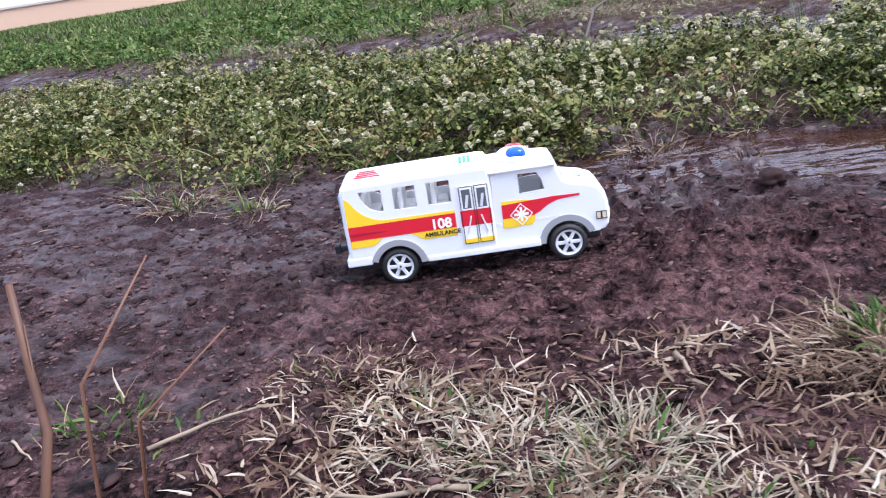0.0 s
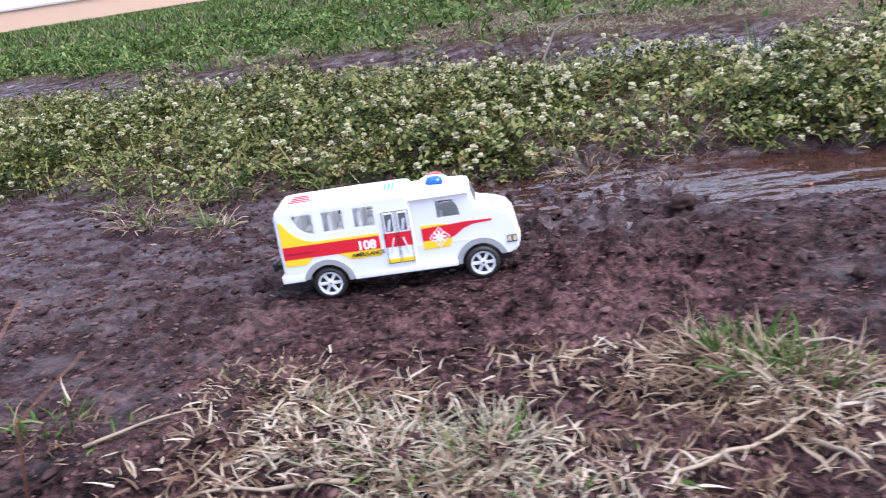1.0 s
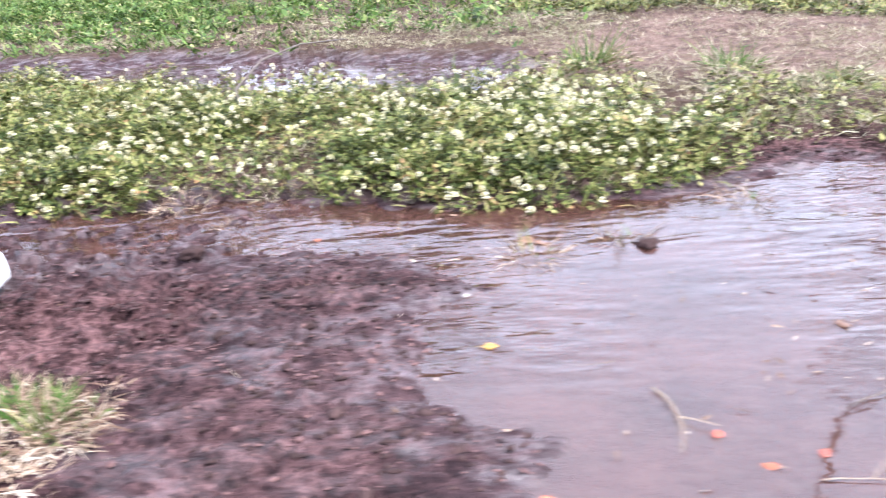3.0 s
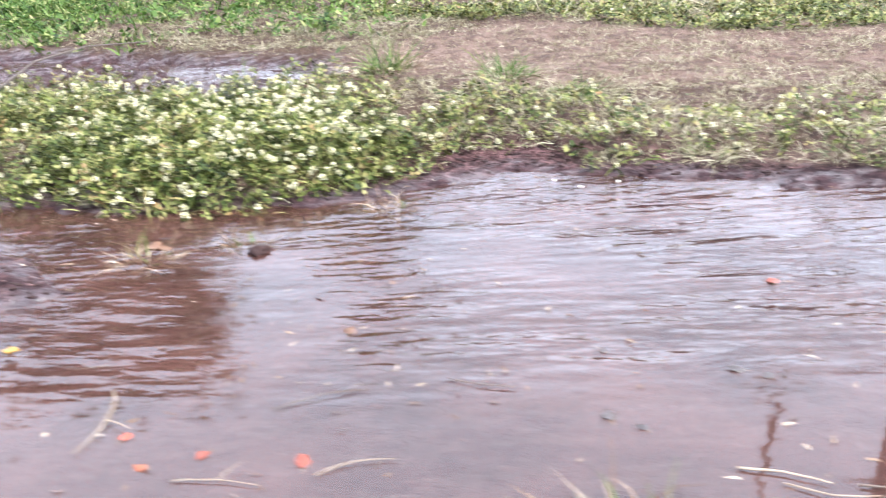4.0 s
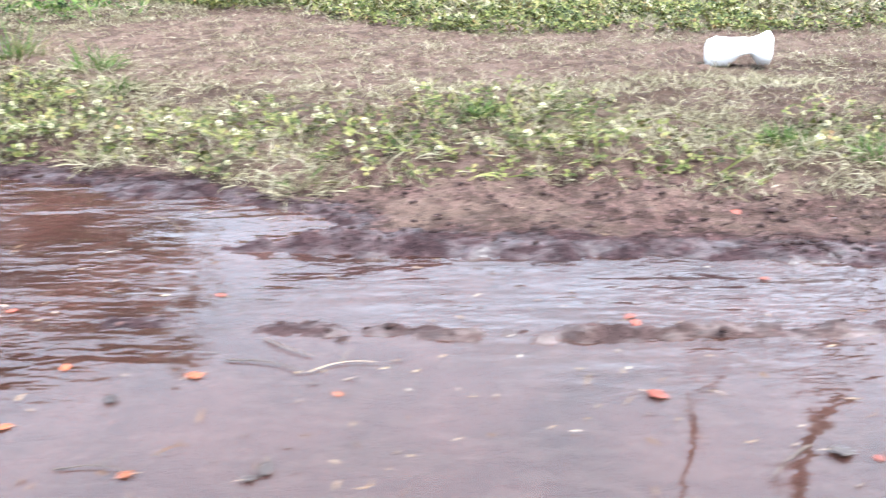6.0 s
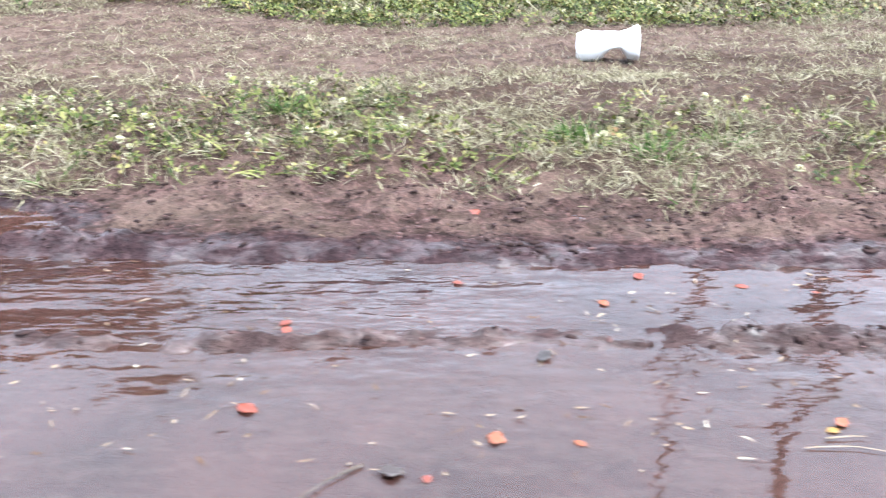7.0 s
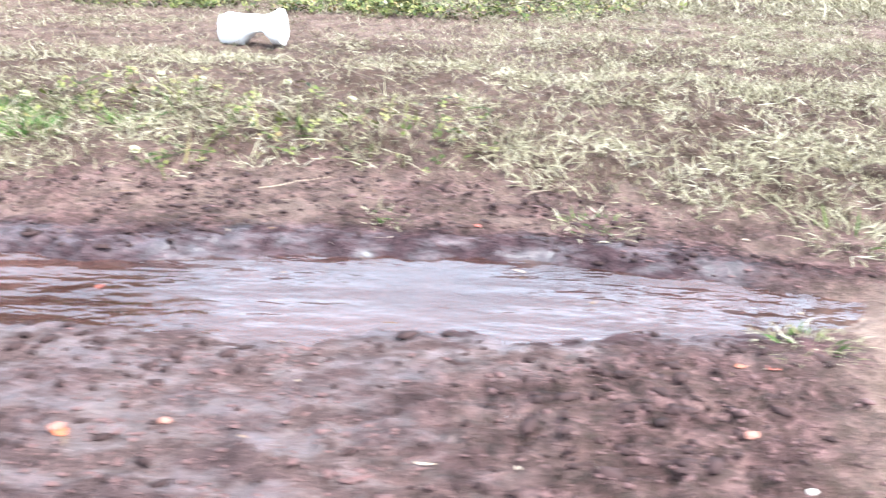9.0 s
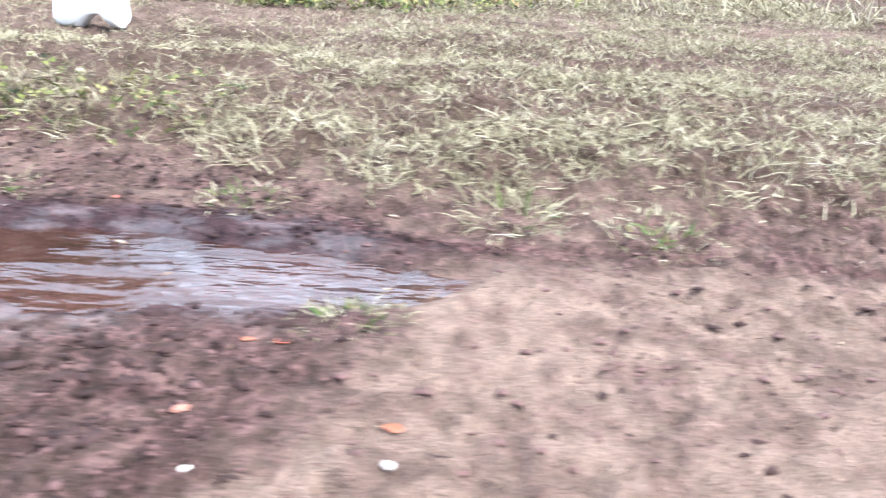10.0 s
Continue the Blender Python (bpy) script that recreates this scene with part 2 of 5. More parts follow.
def water_material():
    m, n, l, b = material("muddy_water", 0.3)
    geo = n.new("ShaderNodeNewGeometry")
    p = geo.outputs["Position"]
    stretch = n.new("ShaderNodeMapping")
    stretch.inputs["Scale"].default_value = (0.38, 1.0, 1.0)
    l.new(p, stretch.inputs["Vector"])
    swell, rip = tex_noise(n, l, 14, 3, 0.5, stretch.outputs[0]), tex_noise(n, l, 55, 2, 0.5, stretch.outputs[0])
    calm = tex_noise(n, l, 2.2, 2, 0.5, p)
    gate = ramp(n, [(0.40, (0.10, 0.10, 0.10)), (0.62, (1, 1, 1))])
    l.new(calm.outputs["Fac"], gate.inputs["Fac"])
    xyz = n.new("ShaderNodeSeparateXYZ")
    l.new(p, xyz.inputs[0])
    back = n.new("ShaderNodeMapRange")
    back.interpolation_type = "SMOOTHSTEP"
    for key, v in (("From Min", -0.26), ("From Max", -0.06), ("To Min", 0.05), ("To Max", 1.0)):
        back.inputs[key].default_value = v
    l.new(xyz.outputs["Y"], back.inputs["Value"])
    height = math_node(n, l, "ADD", swell.outputs["Fac"], math_node(n, l, "MULTIPLY", rip.outputs["Fac"], 0.35))
    bump = n.new("ShaderNodeBump")
    bump.inputs["Distance"].default_value = 0.02
    l.new(math_node(n, l, "MULTIPLY", gate.outputs["Color"], back.outputs["Result"]), bump.inputs["Strength"])
    l.new(height, bump.inputs["Height"])
    # silt hanging in the water
    cloudy = tex_noise(n, l, 6, 4, 0.6, p)
    silt = n.new("ShaderNodeBsdfDiffuse")
    l.new(mix_rgb(n, l, cloudy.outputs["Fac"], (0.042, 0.0175, 0.0135), (0.098, 0.046, 0.038)), silt.inputs["Color"])
    clear = n.new("ShaderNodeBsdfTransparent")
    clear.inputs["Color"].default_value = (0.88, 0.80, 0.74, 1)
    under = n.new("ShaderNodeMixShader")
    thick = ramp(n, [(0.36, (0.28, 0.28, 0.28)), (0.66, (0.55, 0.55, 0.55))])
    l.new(cloudy.outputs["Fac"], thick.inputs["Fac"])
    l.new(thick.outputs["Color"], under.inputs["Fac"])
    l.new(clear.outputs[0], under.inputs[1])
    l.new(silt.outputs[0], under.inputs[2])
    gloss = n.new("ShaderNodeBsdfGlossy")
    gloss.inputs["Roughness"].default_value = 0.03
    l.new(bump.outputs[0], gloss.inputs["Normal"])
    fres = n.new("ShaderNodeFresnel")
    fres.inputs["IOR"].default_value = 1.68
    l.new(bump.outputs[0], fres.inputs["Normal"])
    top = n.new("ShaderNodeMixShader")
    l.new(fres.outputs[0], top.inputs["Fac"])
    l.new(under.outputs[0], top.inputs[1])
    l.new(gloss.outputs[0], top.inputs[2])
    l.new(top.outputs[0], n["Material Output"].inputs["Surface"])
    return m


MUD, WATER = ground_material(), water_material()
CLOVER = foliage("clover_leaf", [(0.0, (0.006, 0.010, 0.003)), (0.35, (0.030, 0.044, 0.008)), (0.6, (0.096, 0.108, 0.024)), (0.85, (0.20, 0.185, 0.070)), (1.0, (0.15, 0.085, 0.038))], 0.55, 0.08)
GRASS = foliage("green_grass", [(0.0, (0.022, 0.056, 0.011)), (0.5, (0.053, 0.105, 0.019)), (0.85, (0.112, 0.143, 0.038)), (1.0, (0.247, 0.203, 0.098))])
LUSH = foliage("lush_grass", [(0.0, (0.009, 0.017, 0.005)), (0.35, (0.034, 0.070, 0.012)), (0.7, (0.095, 0.145, 0.032)), (1.0, (0.24, 0.22, 0.10))])
STRAW = foliage("dry_straw", [(0.0, (0.030, 0.017, 0.012)), (0.4, (0.125, 0.076, 0.050)), (0.75, (0.26, 0.195, 0.135)), (1.0, (0.42, 0.36, 0.29))], 0.6, 0.15)
HAY = foliage("olive_straw", [(0.0, (0.052, 0.040, 0.024)), (0.35, (0.133, 0.111, 0.065)), (0.7, (0.244, 0.215, 0.137)), (1.0, (0.355, 0.318, 0.233))], 0.6, 0.15)
SAGE = foliage("grey_green_blade", [(0.0, (0.046, 0.038, 0.023)), (0.3, (0.144, 0.141, 0.091)), (0.65, (0.281, 0.243, 0.179)), (1.0, (0.410, 0.327, 0.258))], 0.6, 0.15)
PETAL = foliage("white_petal", [(0.0, (0.28, 0.28, 0.13)), (0.4, (0.50, 0.47, 0.31)), (1.0, (0.74, 0.69, 0.53))], 0.6, 0.3)


# ---- mesh helpers ----
def mesh_np(name, verts, faces, mat, attrs=None, shade=True):
    """A mesh from arrays; faces all have the same number of corners."""
    verts, faces = np.asarray(verts, np.float32), np.asarray(faces, np.int32)
    me = bpy.data.meshes.new(name)
    me.vertices.add(len(verts))
    me.vertices.foreach_set("co", verts.ravel())
    k = faces.shape[1]
    me.loops.add(faces.size)
    me.loops.foreach_set("vertex_index", faces.ravel())
    me.polygons.add(len(faces))
    me.polygons.foreach_set("loop_start", np.arange(0, faces.size, k, dtype=np.int32))
    if shade:
        me.polygons.foreach_set("use_smooth", np.ones(len(faces), bool))
    for key, values in (attrs or {}).items():
        a = me.attributes.new(key, "FLOAT", "POINT")
        a.data.foreach_set("value", np.asarray(values, np.float32).ravel())
    me.update(calc_edges=True)
    me.materials.append(mat)
    return me


def blades(rng, base, length, width, heading, rise, droop, steps=4):
    """Grass blades as folded strips. base: (n, 3); rise: the angle from the ground at the root, droop: by how much it bends down."""
    n = len(base)
    pts, ang = [base], rise.copy()
    for k in range(steps - 1):
        seg = length / (steps - 1)
        d = np.stack([np.cos(ang) * np.cos(heading), np.cos(ang) * np.sin(heading), np.sin(ang)], 1)
        pts.append(pts[-1] + d * seg[:, None])
        ang = ang - droop / (steps - 1)
        heading = heading + rng.normal(0, 0.26, n)
    side = np.stack([-np.sin(heading), np.cos(heading), np.zeros(n)], 1)
    roll = rng.uniform(-0.9, 0.9, n)
    side = side * np.cos(roll)[:, None] + np.array([0, 0, 1.0]) * np.sin(roll)[:, None]
    taper = (0.8, 1.0, 0.7, 0.12) if steps == 4 else (0.9, 1.0, 0.15)
    v = np.empty((n, 2 * steps, 3))
    for k in range(steps):
        w = side * (width * taper[k] / 2)[:, None]
        v[:, 2 * k], v[:, 2 * k + 1] = pts[k] - w, pts[k] + w
    f = np.array([[2 * k, 2 * k + 1, 2 * k + 3, 2 * k + 2] for k in range(steps - 1)])
    return v.reshape(-1, 3), (np.arange(n)[:, None, None] * 2 * steps + f).reshape(-1, 4)


def scatter(rng, n, box, keep):
    """Random places in the box (x0, y0, x1, y1), kept with the chance that keep(x, y) gives."""
    x, y = rng.uniform(box[0], box[2], n), rng.uniform(box[1], box[3], n)
    ok = rng.random(n) < keep(x, y)
    return x[ok], y[ok]


def stuff(name, me, label, category):
    return tagged(new(name, me), label, category, kind="stuff")


def lay(x, y, lift=0.0):
    return np.stack([x, y, ground_height(x, y) + lift], 1)


# ---- ground and water ----
def axis(parts):
    out = []
    for a, b, step in parts:
        out.append(np.arange(a, b, step))
    return np.concatenate(out)


def grow(start, end, first, ratio):
    out, step, v = [], first, start
    while v < end:
        out.append(v)
        v += step
        step *= ratio
    out.append(end)
    return np.array(out)


def build_ground():
    fx = axis([(-0.9, 4.75, 0.0055)])
    left, right = -grow(0.9, 400, 0.012, 1.12)[::-1][:-1], grow(4.76, 400, 0.012, 1.12)
    xs = np.concatenate([left, fx, right])
    ys = np.concatenate([-grow(0.52, 60, 0.012, 1.16)[::-1], axis([(-0.515, 0.6, 0.0055), (0.6, 1.2, 0.012), (1.2, 2.2, 0.02)]), grow(2.22, 400, 0.03, 1.1)])
    X, Y = np.meshgrid(xs, ys)
    x, y = X.ravel(), Y.ravel()
    z = ground_height(x, y)
    nx, ny = len(xs), len(ys)
    i = (np.arange(ny - 1)[:, None] * nx + np.arange(nx - 1)).ravel()
    faces = np.stack([i, i + 1, i + nx + 1, i + nx], 1)
    pool, rut, bank = masks(x, y)
    patch = fbm(x, y, 5, 51)
    wet = smooth(-0.07, 0.0, pool) + 0.95 * smooth(0.05, 0.16, y + 0.06 * (patch - 0.5)) * smooth(1.0, 0.7, x)
    wet = wet + 0.85 * smooth(0.4, 0.65, x) * smooth(3.7, 3.3, x) * (0.45 + 0.55 * smooth(0.42, 0.55, patch)) * smooth(0.12, 0.0, y)
    wet = wet + 0.7 * smooth(0.12, -0.08, x) * smooth(-0.3, -0.18, y)
    wet = wet + smooth(1.8, 2.1, x) * smooth(3.65, 3.3, x) * smooth(-0.04, -0.1, y)
    wet = np.clip(wet * (1 - smooth(0.02, 0.1, bank)) * smooth(3.95, 3.75, x) + smooth(-0.12, -0.02, rut), 0, 1)
    sandy = inside([(3.86, 0.02), (3.86, -0.09), (3.83, -0.16), (3.79, -0.24), (3.74, -0.5), (3.65, -1.5), (8, -1.5), (8, 0.14), (4.2, 0.08)], x, y)
    far_dirt = inside([(1.0, 1.75), (1.1, 1.3), (1.55, 0.95), (2.1, 0.95), (2.7, 1.1), (3.2, 1.4), (6, 1.8), (6, 2.2), (3.2, 2.1), (1.5, 2.25)], x, y)
    dry = np.clip(smooth(-0.06, 0.05, sandy + 0.12 * (patch - 0.5)) + 0.8 * smooth(-0.15, 0.1, far_dirt), 0, 1)
    shelf = smooth(1.4, 1.9, x) * smooth(0.06, 0.12, y) * smooth(-0.03, -0.08, pool)
    dry = np.maximum(dry, shelf * (0.34 + 0.26 * smooth(0.4, 0.6, fbm(x, y, 11, 59))))
    dry = np.maximum(dry, 0.22 * smooth(1.9, 2.3, x) * smooth(-0.05, -0.11, y))
    dry = dry * (0.6 + 0.4 * smooth(0.40, 0.55, fbm(x, y, 34, 57, 4)))
    # Nearly full strength under the clover, so painted shade darkens the leaf gaps.
    litter = np.clip(smooth(-0.02, 0.1, bank), 0, 1) * (1 - dry) * (1 - smooth(-0.1, 0.02, rut)) * np.where(x < 1.3, 0.9, 0.5 + 0.5 * smooth(2.0, 3.2, x + y))
    worn = smooth(-2.4, -1.0, y + 0.5 * (patch - 0.5)) * smooth(-3.0, -1.2, x + 0.5 * (patch - 0.5)) * smooth(8.0, 5.5, x + patch)
    wet, dry = wet * np.maximum(worn, smooth(0.9, 1.2, y)), dry * np.maximum(worn, smooth(0.9, 1.2, y))
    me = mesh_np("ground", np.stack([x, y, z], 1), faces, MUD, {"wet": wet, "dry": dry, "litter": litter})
    return tagged(new("ground", me), "red-brown churned mud with wheel ruts and a raised grassy strip", "ground", kind="structure")


def build_water(name, poly, level, label):
    bm = bmesh.new()
    bm.faces.new([bm.verts.new((px, py, level)) for px, py in poly])
    me = bpy.data.meshes.new(name)
    bm.to_mesh(me)
    bm.free()
    me.materials.append(WATER)
    return tagged(new(name, me), label, "puddle", kind="structure")


build_ground()
build_water("water_puddle", [(-0.5, -0.9), (4.0, -0.9), (4.0, 0.5), (-0.5, 0.5)], POOL_LEVEL, "shallow muddy brown puddle reflecting a white sky")
build_water("water_rut", [(1.2, 1.0), (1.1, 1.75), (-0.3, 2.3), (-0.5, 1.5)], FAR_LEVEL, "thin water standing in a far wheel rut")


# ---- greenery ----
def trifoliate(rng, x, y, z, size):
    """Clover leaves: three folded leaflets on each spot."""
    n = len(x)
    head = rng.uniform(0, 2 * math.pi, n)
    tilt = rng.normal(0, 0.45, (n, 2))
    V = np.empty((n, 3, 4, 3))
    for k in range(3):
        a = head + k * 2.094
        r = size * rng.uniform(0.8, 1.15, n)
        w = r * 0.42
        ca, sa = np.cos(a), np.sin(a)
        for j, (u, v, up) in enumerate(((0.05, 0, 0), (0.72, 1, 0.16), (1.0, 0, 0.02), (0.72, -1, 0.16))):
            V[:, k, j, 0] = x + ca * u * r - sa * v * w
            V[:, k, j, 1] = y + sa * u * r + ca * v * w
            V[:, k, j, 2] = z + up * r + (V[:, k, j, 0] - x) * tilt[:, 0] + (V[:, k, j, 1] - y) * tilt[:, 1]
    return V.reshape(-1, 3), np.arange(n * 12).reshape(-1, 4)


def heads(rng, x, y, z, size):
    """Flower heads: two rings of petals round a small core."""
    n, petals = len(x), 22
    V = np.empty((n, petals, 4, 3))
    for k in range(petals):
        ring = 0 if k < 9 else 1 if k < 17 else 2
        az = rng.uniform(-0.3, 0.3, n) + k * (2.4 if ring else 0.785)
        el = (-0.1, 0.55, 1.2)[ring] + rng.normal(0, 0.28, n)
        d = np.stack([np.cos(el) * np.cos(az), np.cos(el) * np.sin(az), np.sin(el)], 1)
        s = np.stack([-np.sin(az), np.cos(az), np.zeros(n)], 1)
        r = (size * rng.uniform(0.44, 0.54, n))[:, None]
        c = np.stack([x, y, z], 1)
        w = r * 0.55
        V[:, k, 0], V[:, k, 1] = c + d * r * 0.15 - s * w * 0.6, c + d * r * 0.15 + s * w * 0.6
        V[:, k, 2], V[:, k, 3] = c + d * r + s * w, c + d * r - s * w
    return V.reshape(-1, 3), np.arange(n * petals * 4).reshape(-1, 4)


rng = np.random.default_rng(7)


def clover_density(x, y):
    pool, rut, bank = masks(x, y)
    d = smooth(-0.02, 0.05, bank) * (1 - smooth(-0.12, -0.02, rut))
    far = np.interp(x, [-3, -0.5, 0.6, 1.0, 1.3, 2.6, 3.2], [2.6, 1.5, 1.08, 1.1, 0.95, 0.75, 0.55])
    d = d * smooth(0.12, -0.08, y - far)
    patch = smooth(0.40, 0.58, fbm(x, y, 3.1, 61))
    return d * np.interp(x, [1.12, 1.35, 1.7, 2.4, 3.0, 3.6], [1.0, 0.22, 0.14, 0.15, 0.10, 0.04]) * np.where(x < 1.2, 0.25 + 0.75 * patch, patch)


def clover_rise(x, y):
    """Growth is low at the bank's edge and fuller farther in."""
    return (0.32 + 0.6 * smooth(0.0, 0.3, masks(x, y)[2])) * np.interp(x, [1.1, 1.4], [1.0, 0.6])


def build_clover():
    x, y = scatter(rng, 210000, (-1.6, 0.2, 3.6, 1.75), clover_density)
    lift = 0.004 + 0.048 * rng.random(len(x)) ** 0.8 * (0.25 + 1.5 * smooth(0.32, 0.68, fbm(x, y, 11, 71, 3))) * clover_rise(x, y)
    size = rng.uniform(0.005, 0.0105, len(x))
    stuff("clover_leaves", mesh_np("clover_leaves", *trifoliate(rng, x, y, ground_height(x, y) + lift, size), CLOVER, shade=False),
          "low mat of small olive-green clover leaves on the bank", "clover")
    bloom = lambda x, y: clover_density(x, y) * np.interp(x, [-1.2, 0.0, 0.5, 0.9, 1.8, 2.6], [0.22, 0.45, 0.95, 1.0, 0.8, 0.6]) * (0.4 + 0.6 * smooth(0.35, 0.6, fbm(x, y, 5, 81)))
    x, y = scatter(rng, 15500, (-1.6, 0.25, 3.4, 1.7), bloom)
    z = ground_height(x, y) + (0.036 + 0.030 * rng.random(len(x)) + 0.022 * smooth(0.4, 0.68, fbm(x, y, 11, 71, 3))) * clover_rise(x, y)
    size = rng.uniform(0.0075, 0.0140, len(x))
    stuff("clover_flowers", mesh_np("clover_flowers", *heads(rng, x, y, z, size), PETAL, shade=False),
          "many small round white clover flower heads", "flowers")
    n = len(x)
    stuff("clover_stems", mesh_np("clover_stems", *blades(rng, lay(x, y), z - ground_height(x, y), np.full(n, 0.0012), rng.uniform(0, 6.3, n), np.full(n, 1.5), np.full(n, 0.1)), GRASS),
          "thin green stems under the clover flowers", "stems")
    x, y = scatter(rng, 80000, (-1.6, 0.2, 3.6, 1.75), lambda x, y: clover_density(x, y) * 0.8)
    n = len(x)
    stuff("bank_grass", mesh_np("bank_grass", *blades(rng, lay(x, y), rng.uniform(0.025, 0.07, n), rng.uniform(0.0014, 0.0036, n), rng.uniform(0, 6.3, n), rng.uniform(0.2, 1.3, n), rng.uniform(0.3, 1.6, n)), CLOVER),
          "thin olive grass blades growing through the clover", "grass")


def straw_density(x, y):
    pool, rut, bank = masks(x, y)
    beyond = smooth(1.7, 2.2, y + 0.35 * x) * smooth(-1.2, 0.5, x) * 0.6
    d = smooth(-0.03, 0.04, bank) * (1 - smooth(-0.15, -0.03, rut)) * (1 - 0.93 * smooth(-0.03, 0.0, pool))
    patch = 0.25 + 0.75 * smooth(0.36, 0.6, fbm(x, y, 4.2, 91))
    dirt = 1 - 0.6 * smooth(-0.1, 0.1, inside([(1.0, 1.75), (1.1, 1.3), (1.55, 0.95), (2.1, 0.95), (2.7, 1.1), (3.0, 1.4), (4, 1.8), (3.2, 2.1), (1.5, 2.2)], x, y))
    patch = patch * (0.2 + 0.8 * smooth(0.42, 0.58, fbm(x, y, 15, 93, 3)))
    edge = 1 + 1.2 * smooth(0.45, 0.1, bank) * smooth(1.4, 1.9, x)
    return d * np.minimum(patch * edge, 1) * dirt * np.maximum(np.interp(x, [-1, 0.8, 1.3, 2.0, 3.2, 5], [0.30, 0.30, 0.6, 0.85, 1.0, 1.0]), beyond)


def build_straw():
    x, y = scatter(rng, 860000, (-1.8, 0.15, 5.4, 3.0), straw_density)
    n = len(x)
    me = mesh_np("dry_grass_mat", *blades(rng, lay(x, y, 0.003), rng.lognormal(math.log(0.0155), 0.5, n).clip(0.006, 0.055), rng.uniform(0.0007, 0.0020, n), rng.normal(0.2, 1.3, n) + 3.14 * (rng.random(n) < 0.5), rng.uniform(0.05, 1.0, n), rng.uniform(0.1, 1.0, n), 3), HAY)
    stuff("dry_grass_mat", me, "matted straw-coloured dry grass lying over brown soil", "dry grass")
    x, y = scatter(rng, 60000, (1.5, 2.3, 12, 9), lambda x, y: 0.3 + 0.7 * smooth(0.4, 0.6, fbm(x, y, 1.5, 95)))
    n = len(x)
    me = mesh_np("far_dry_grass", *blades(rng, lay(x, y, 0.003), rng.uniform(0.04, 0.12, n), rng.uniform(0.003, 0.007, n), rng.uniform(0, 6.3, n), rng.uniform(0.1, 1.1, n), rng.uniform(0.1, 1.0, n), 3), HAY)
    stuff("far_dry_grass", me, "pale dry grass farther off beyond the dirt", "dry grass")


def build_far_green():
    def lush(x, y):
        pool, rut, bank = masks(x, y)
        return smooth(-0.02, 0.1, -rut) * smooth(0.0, 0.5, y - np.interp(x, [-5, -2, 0, 1.0, 1.6], [3.2, 2.6, 1.75, 1.6, 2.2])) * (0.3 + 0.7 * smooth(0.4, -1.6, x - 0.1 * y)) * smooth(1.3, 0.5, x - 0.1 * y) * (0.04 + 0.96 * smooth(0.44, 0.56, fbm(x, y, 6.5, 101, 3)))
    x, y = scatter(rng, 120000, (-5.5, 1.6, 1.9, 6.5), lush)
    n = len(x)
    me = mesh_np("far_grass", *blades(rng, lay(x, y), rng.uniform(0.012, 0.05, n) * (0.15 + 1.7 * smooth(0.42, 0.66, fbm(x, y, 6.5, 101, 3))), rng.uniform(0.004, 0.010, n), rng.uniform(0, 6.3, n), rng.uniform(0.2, 1.4, n), rng.uniform(0.2, 1.4, n)), LUSH)
    stuff("far_grass", me, "lush bright green grass beyond the far rut", "grass")
    x, y = scatter(rng, 70000, (-5.0, 1.6, 1.7, 5.5), lambda x, y: lush(x, y) * smooth(0.40, 0.6, fbm(x, y, 4.2, 109, 3)))
    lift = 0.075 * rng.random(len(x)) * smooth(0.35, 0.65, fbm(x, y, 6.5, 101, 3))
    stuff("far_weeds", mesh_np("far_weeds", *trifoliate(rng, x, y, ground_height(x, y) + lift, rng.uniform(0.012, 0.028, len(x))), LUSH, shade=False),
          "clumps of broad-leaved green weeds beyond the far rut", "weeds")
    x, y = scatter(rng, 42000, (-14, 5.5, 4, 22), lambda x, y: 0.5 + 0.5 * smooth(0.35, 0.55, fbm(x, y, 0.7, 103)))
    n = len(x)
    me = mesh_np("meadow_grass", *blades(rng, lay(x, y), rng.uniform(0.05, 0.11, n), rng.uniform(0.010, 0.022, n), rng.uniform(0, 6.3, n), rng.uniform(0.5, 1.5, n), rng.uniform(0.2, 1.4, n), 3), LUSH)
    stuff("meadow_grass", me, "green meadow grass in the distance", "grass")

    def strip(x, y):
        return smooth(0.0, 0.15, y - np.interp(x, [0.5, 1.5, 2.4, 3.2, 5], [2.75, 2.2, 1.85, 1.82, 2.0])) * smooth(0.9, 0.5, y - 2.0) * (0.06 + 0.5 * smooth(0.40, 0.58, fbm(x, y, 5.0, 107, 3))) * smooth(4.4, 3.0, x)
    x, y = scatter(rng, 60000, (0.4, 1.9, 4.6, 3.1), strip)
    size = rng.uniform(0.008, 0.016, len(x))
    stuff("far_clover", mesh_np("far_clover", *trifoliate(rng, x, y, ground_height(x, y) + 0.04 * rng.random(len(x)), size), CLOVER, shade=False),
          "strip of green clover beyond the dirt track", "clover")
    x, y = scatter(rng, 600, (0.4, 1.9, 4.6, 3.0), strip)
    stuff("far_flowers", mesh_np("far_flowers", *heads(rng, x, y, ground_height(x, y) + 0.045, rng.uniform(0.010, 0.016, len(x))), PETAL, shade=False),
          "white clover flowers in the far strip", "flowers")


build_clover()
build_straw()
build_far_green()


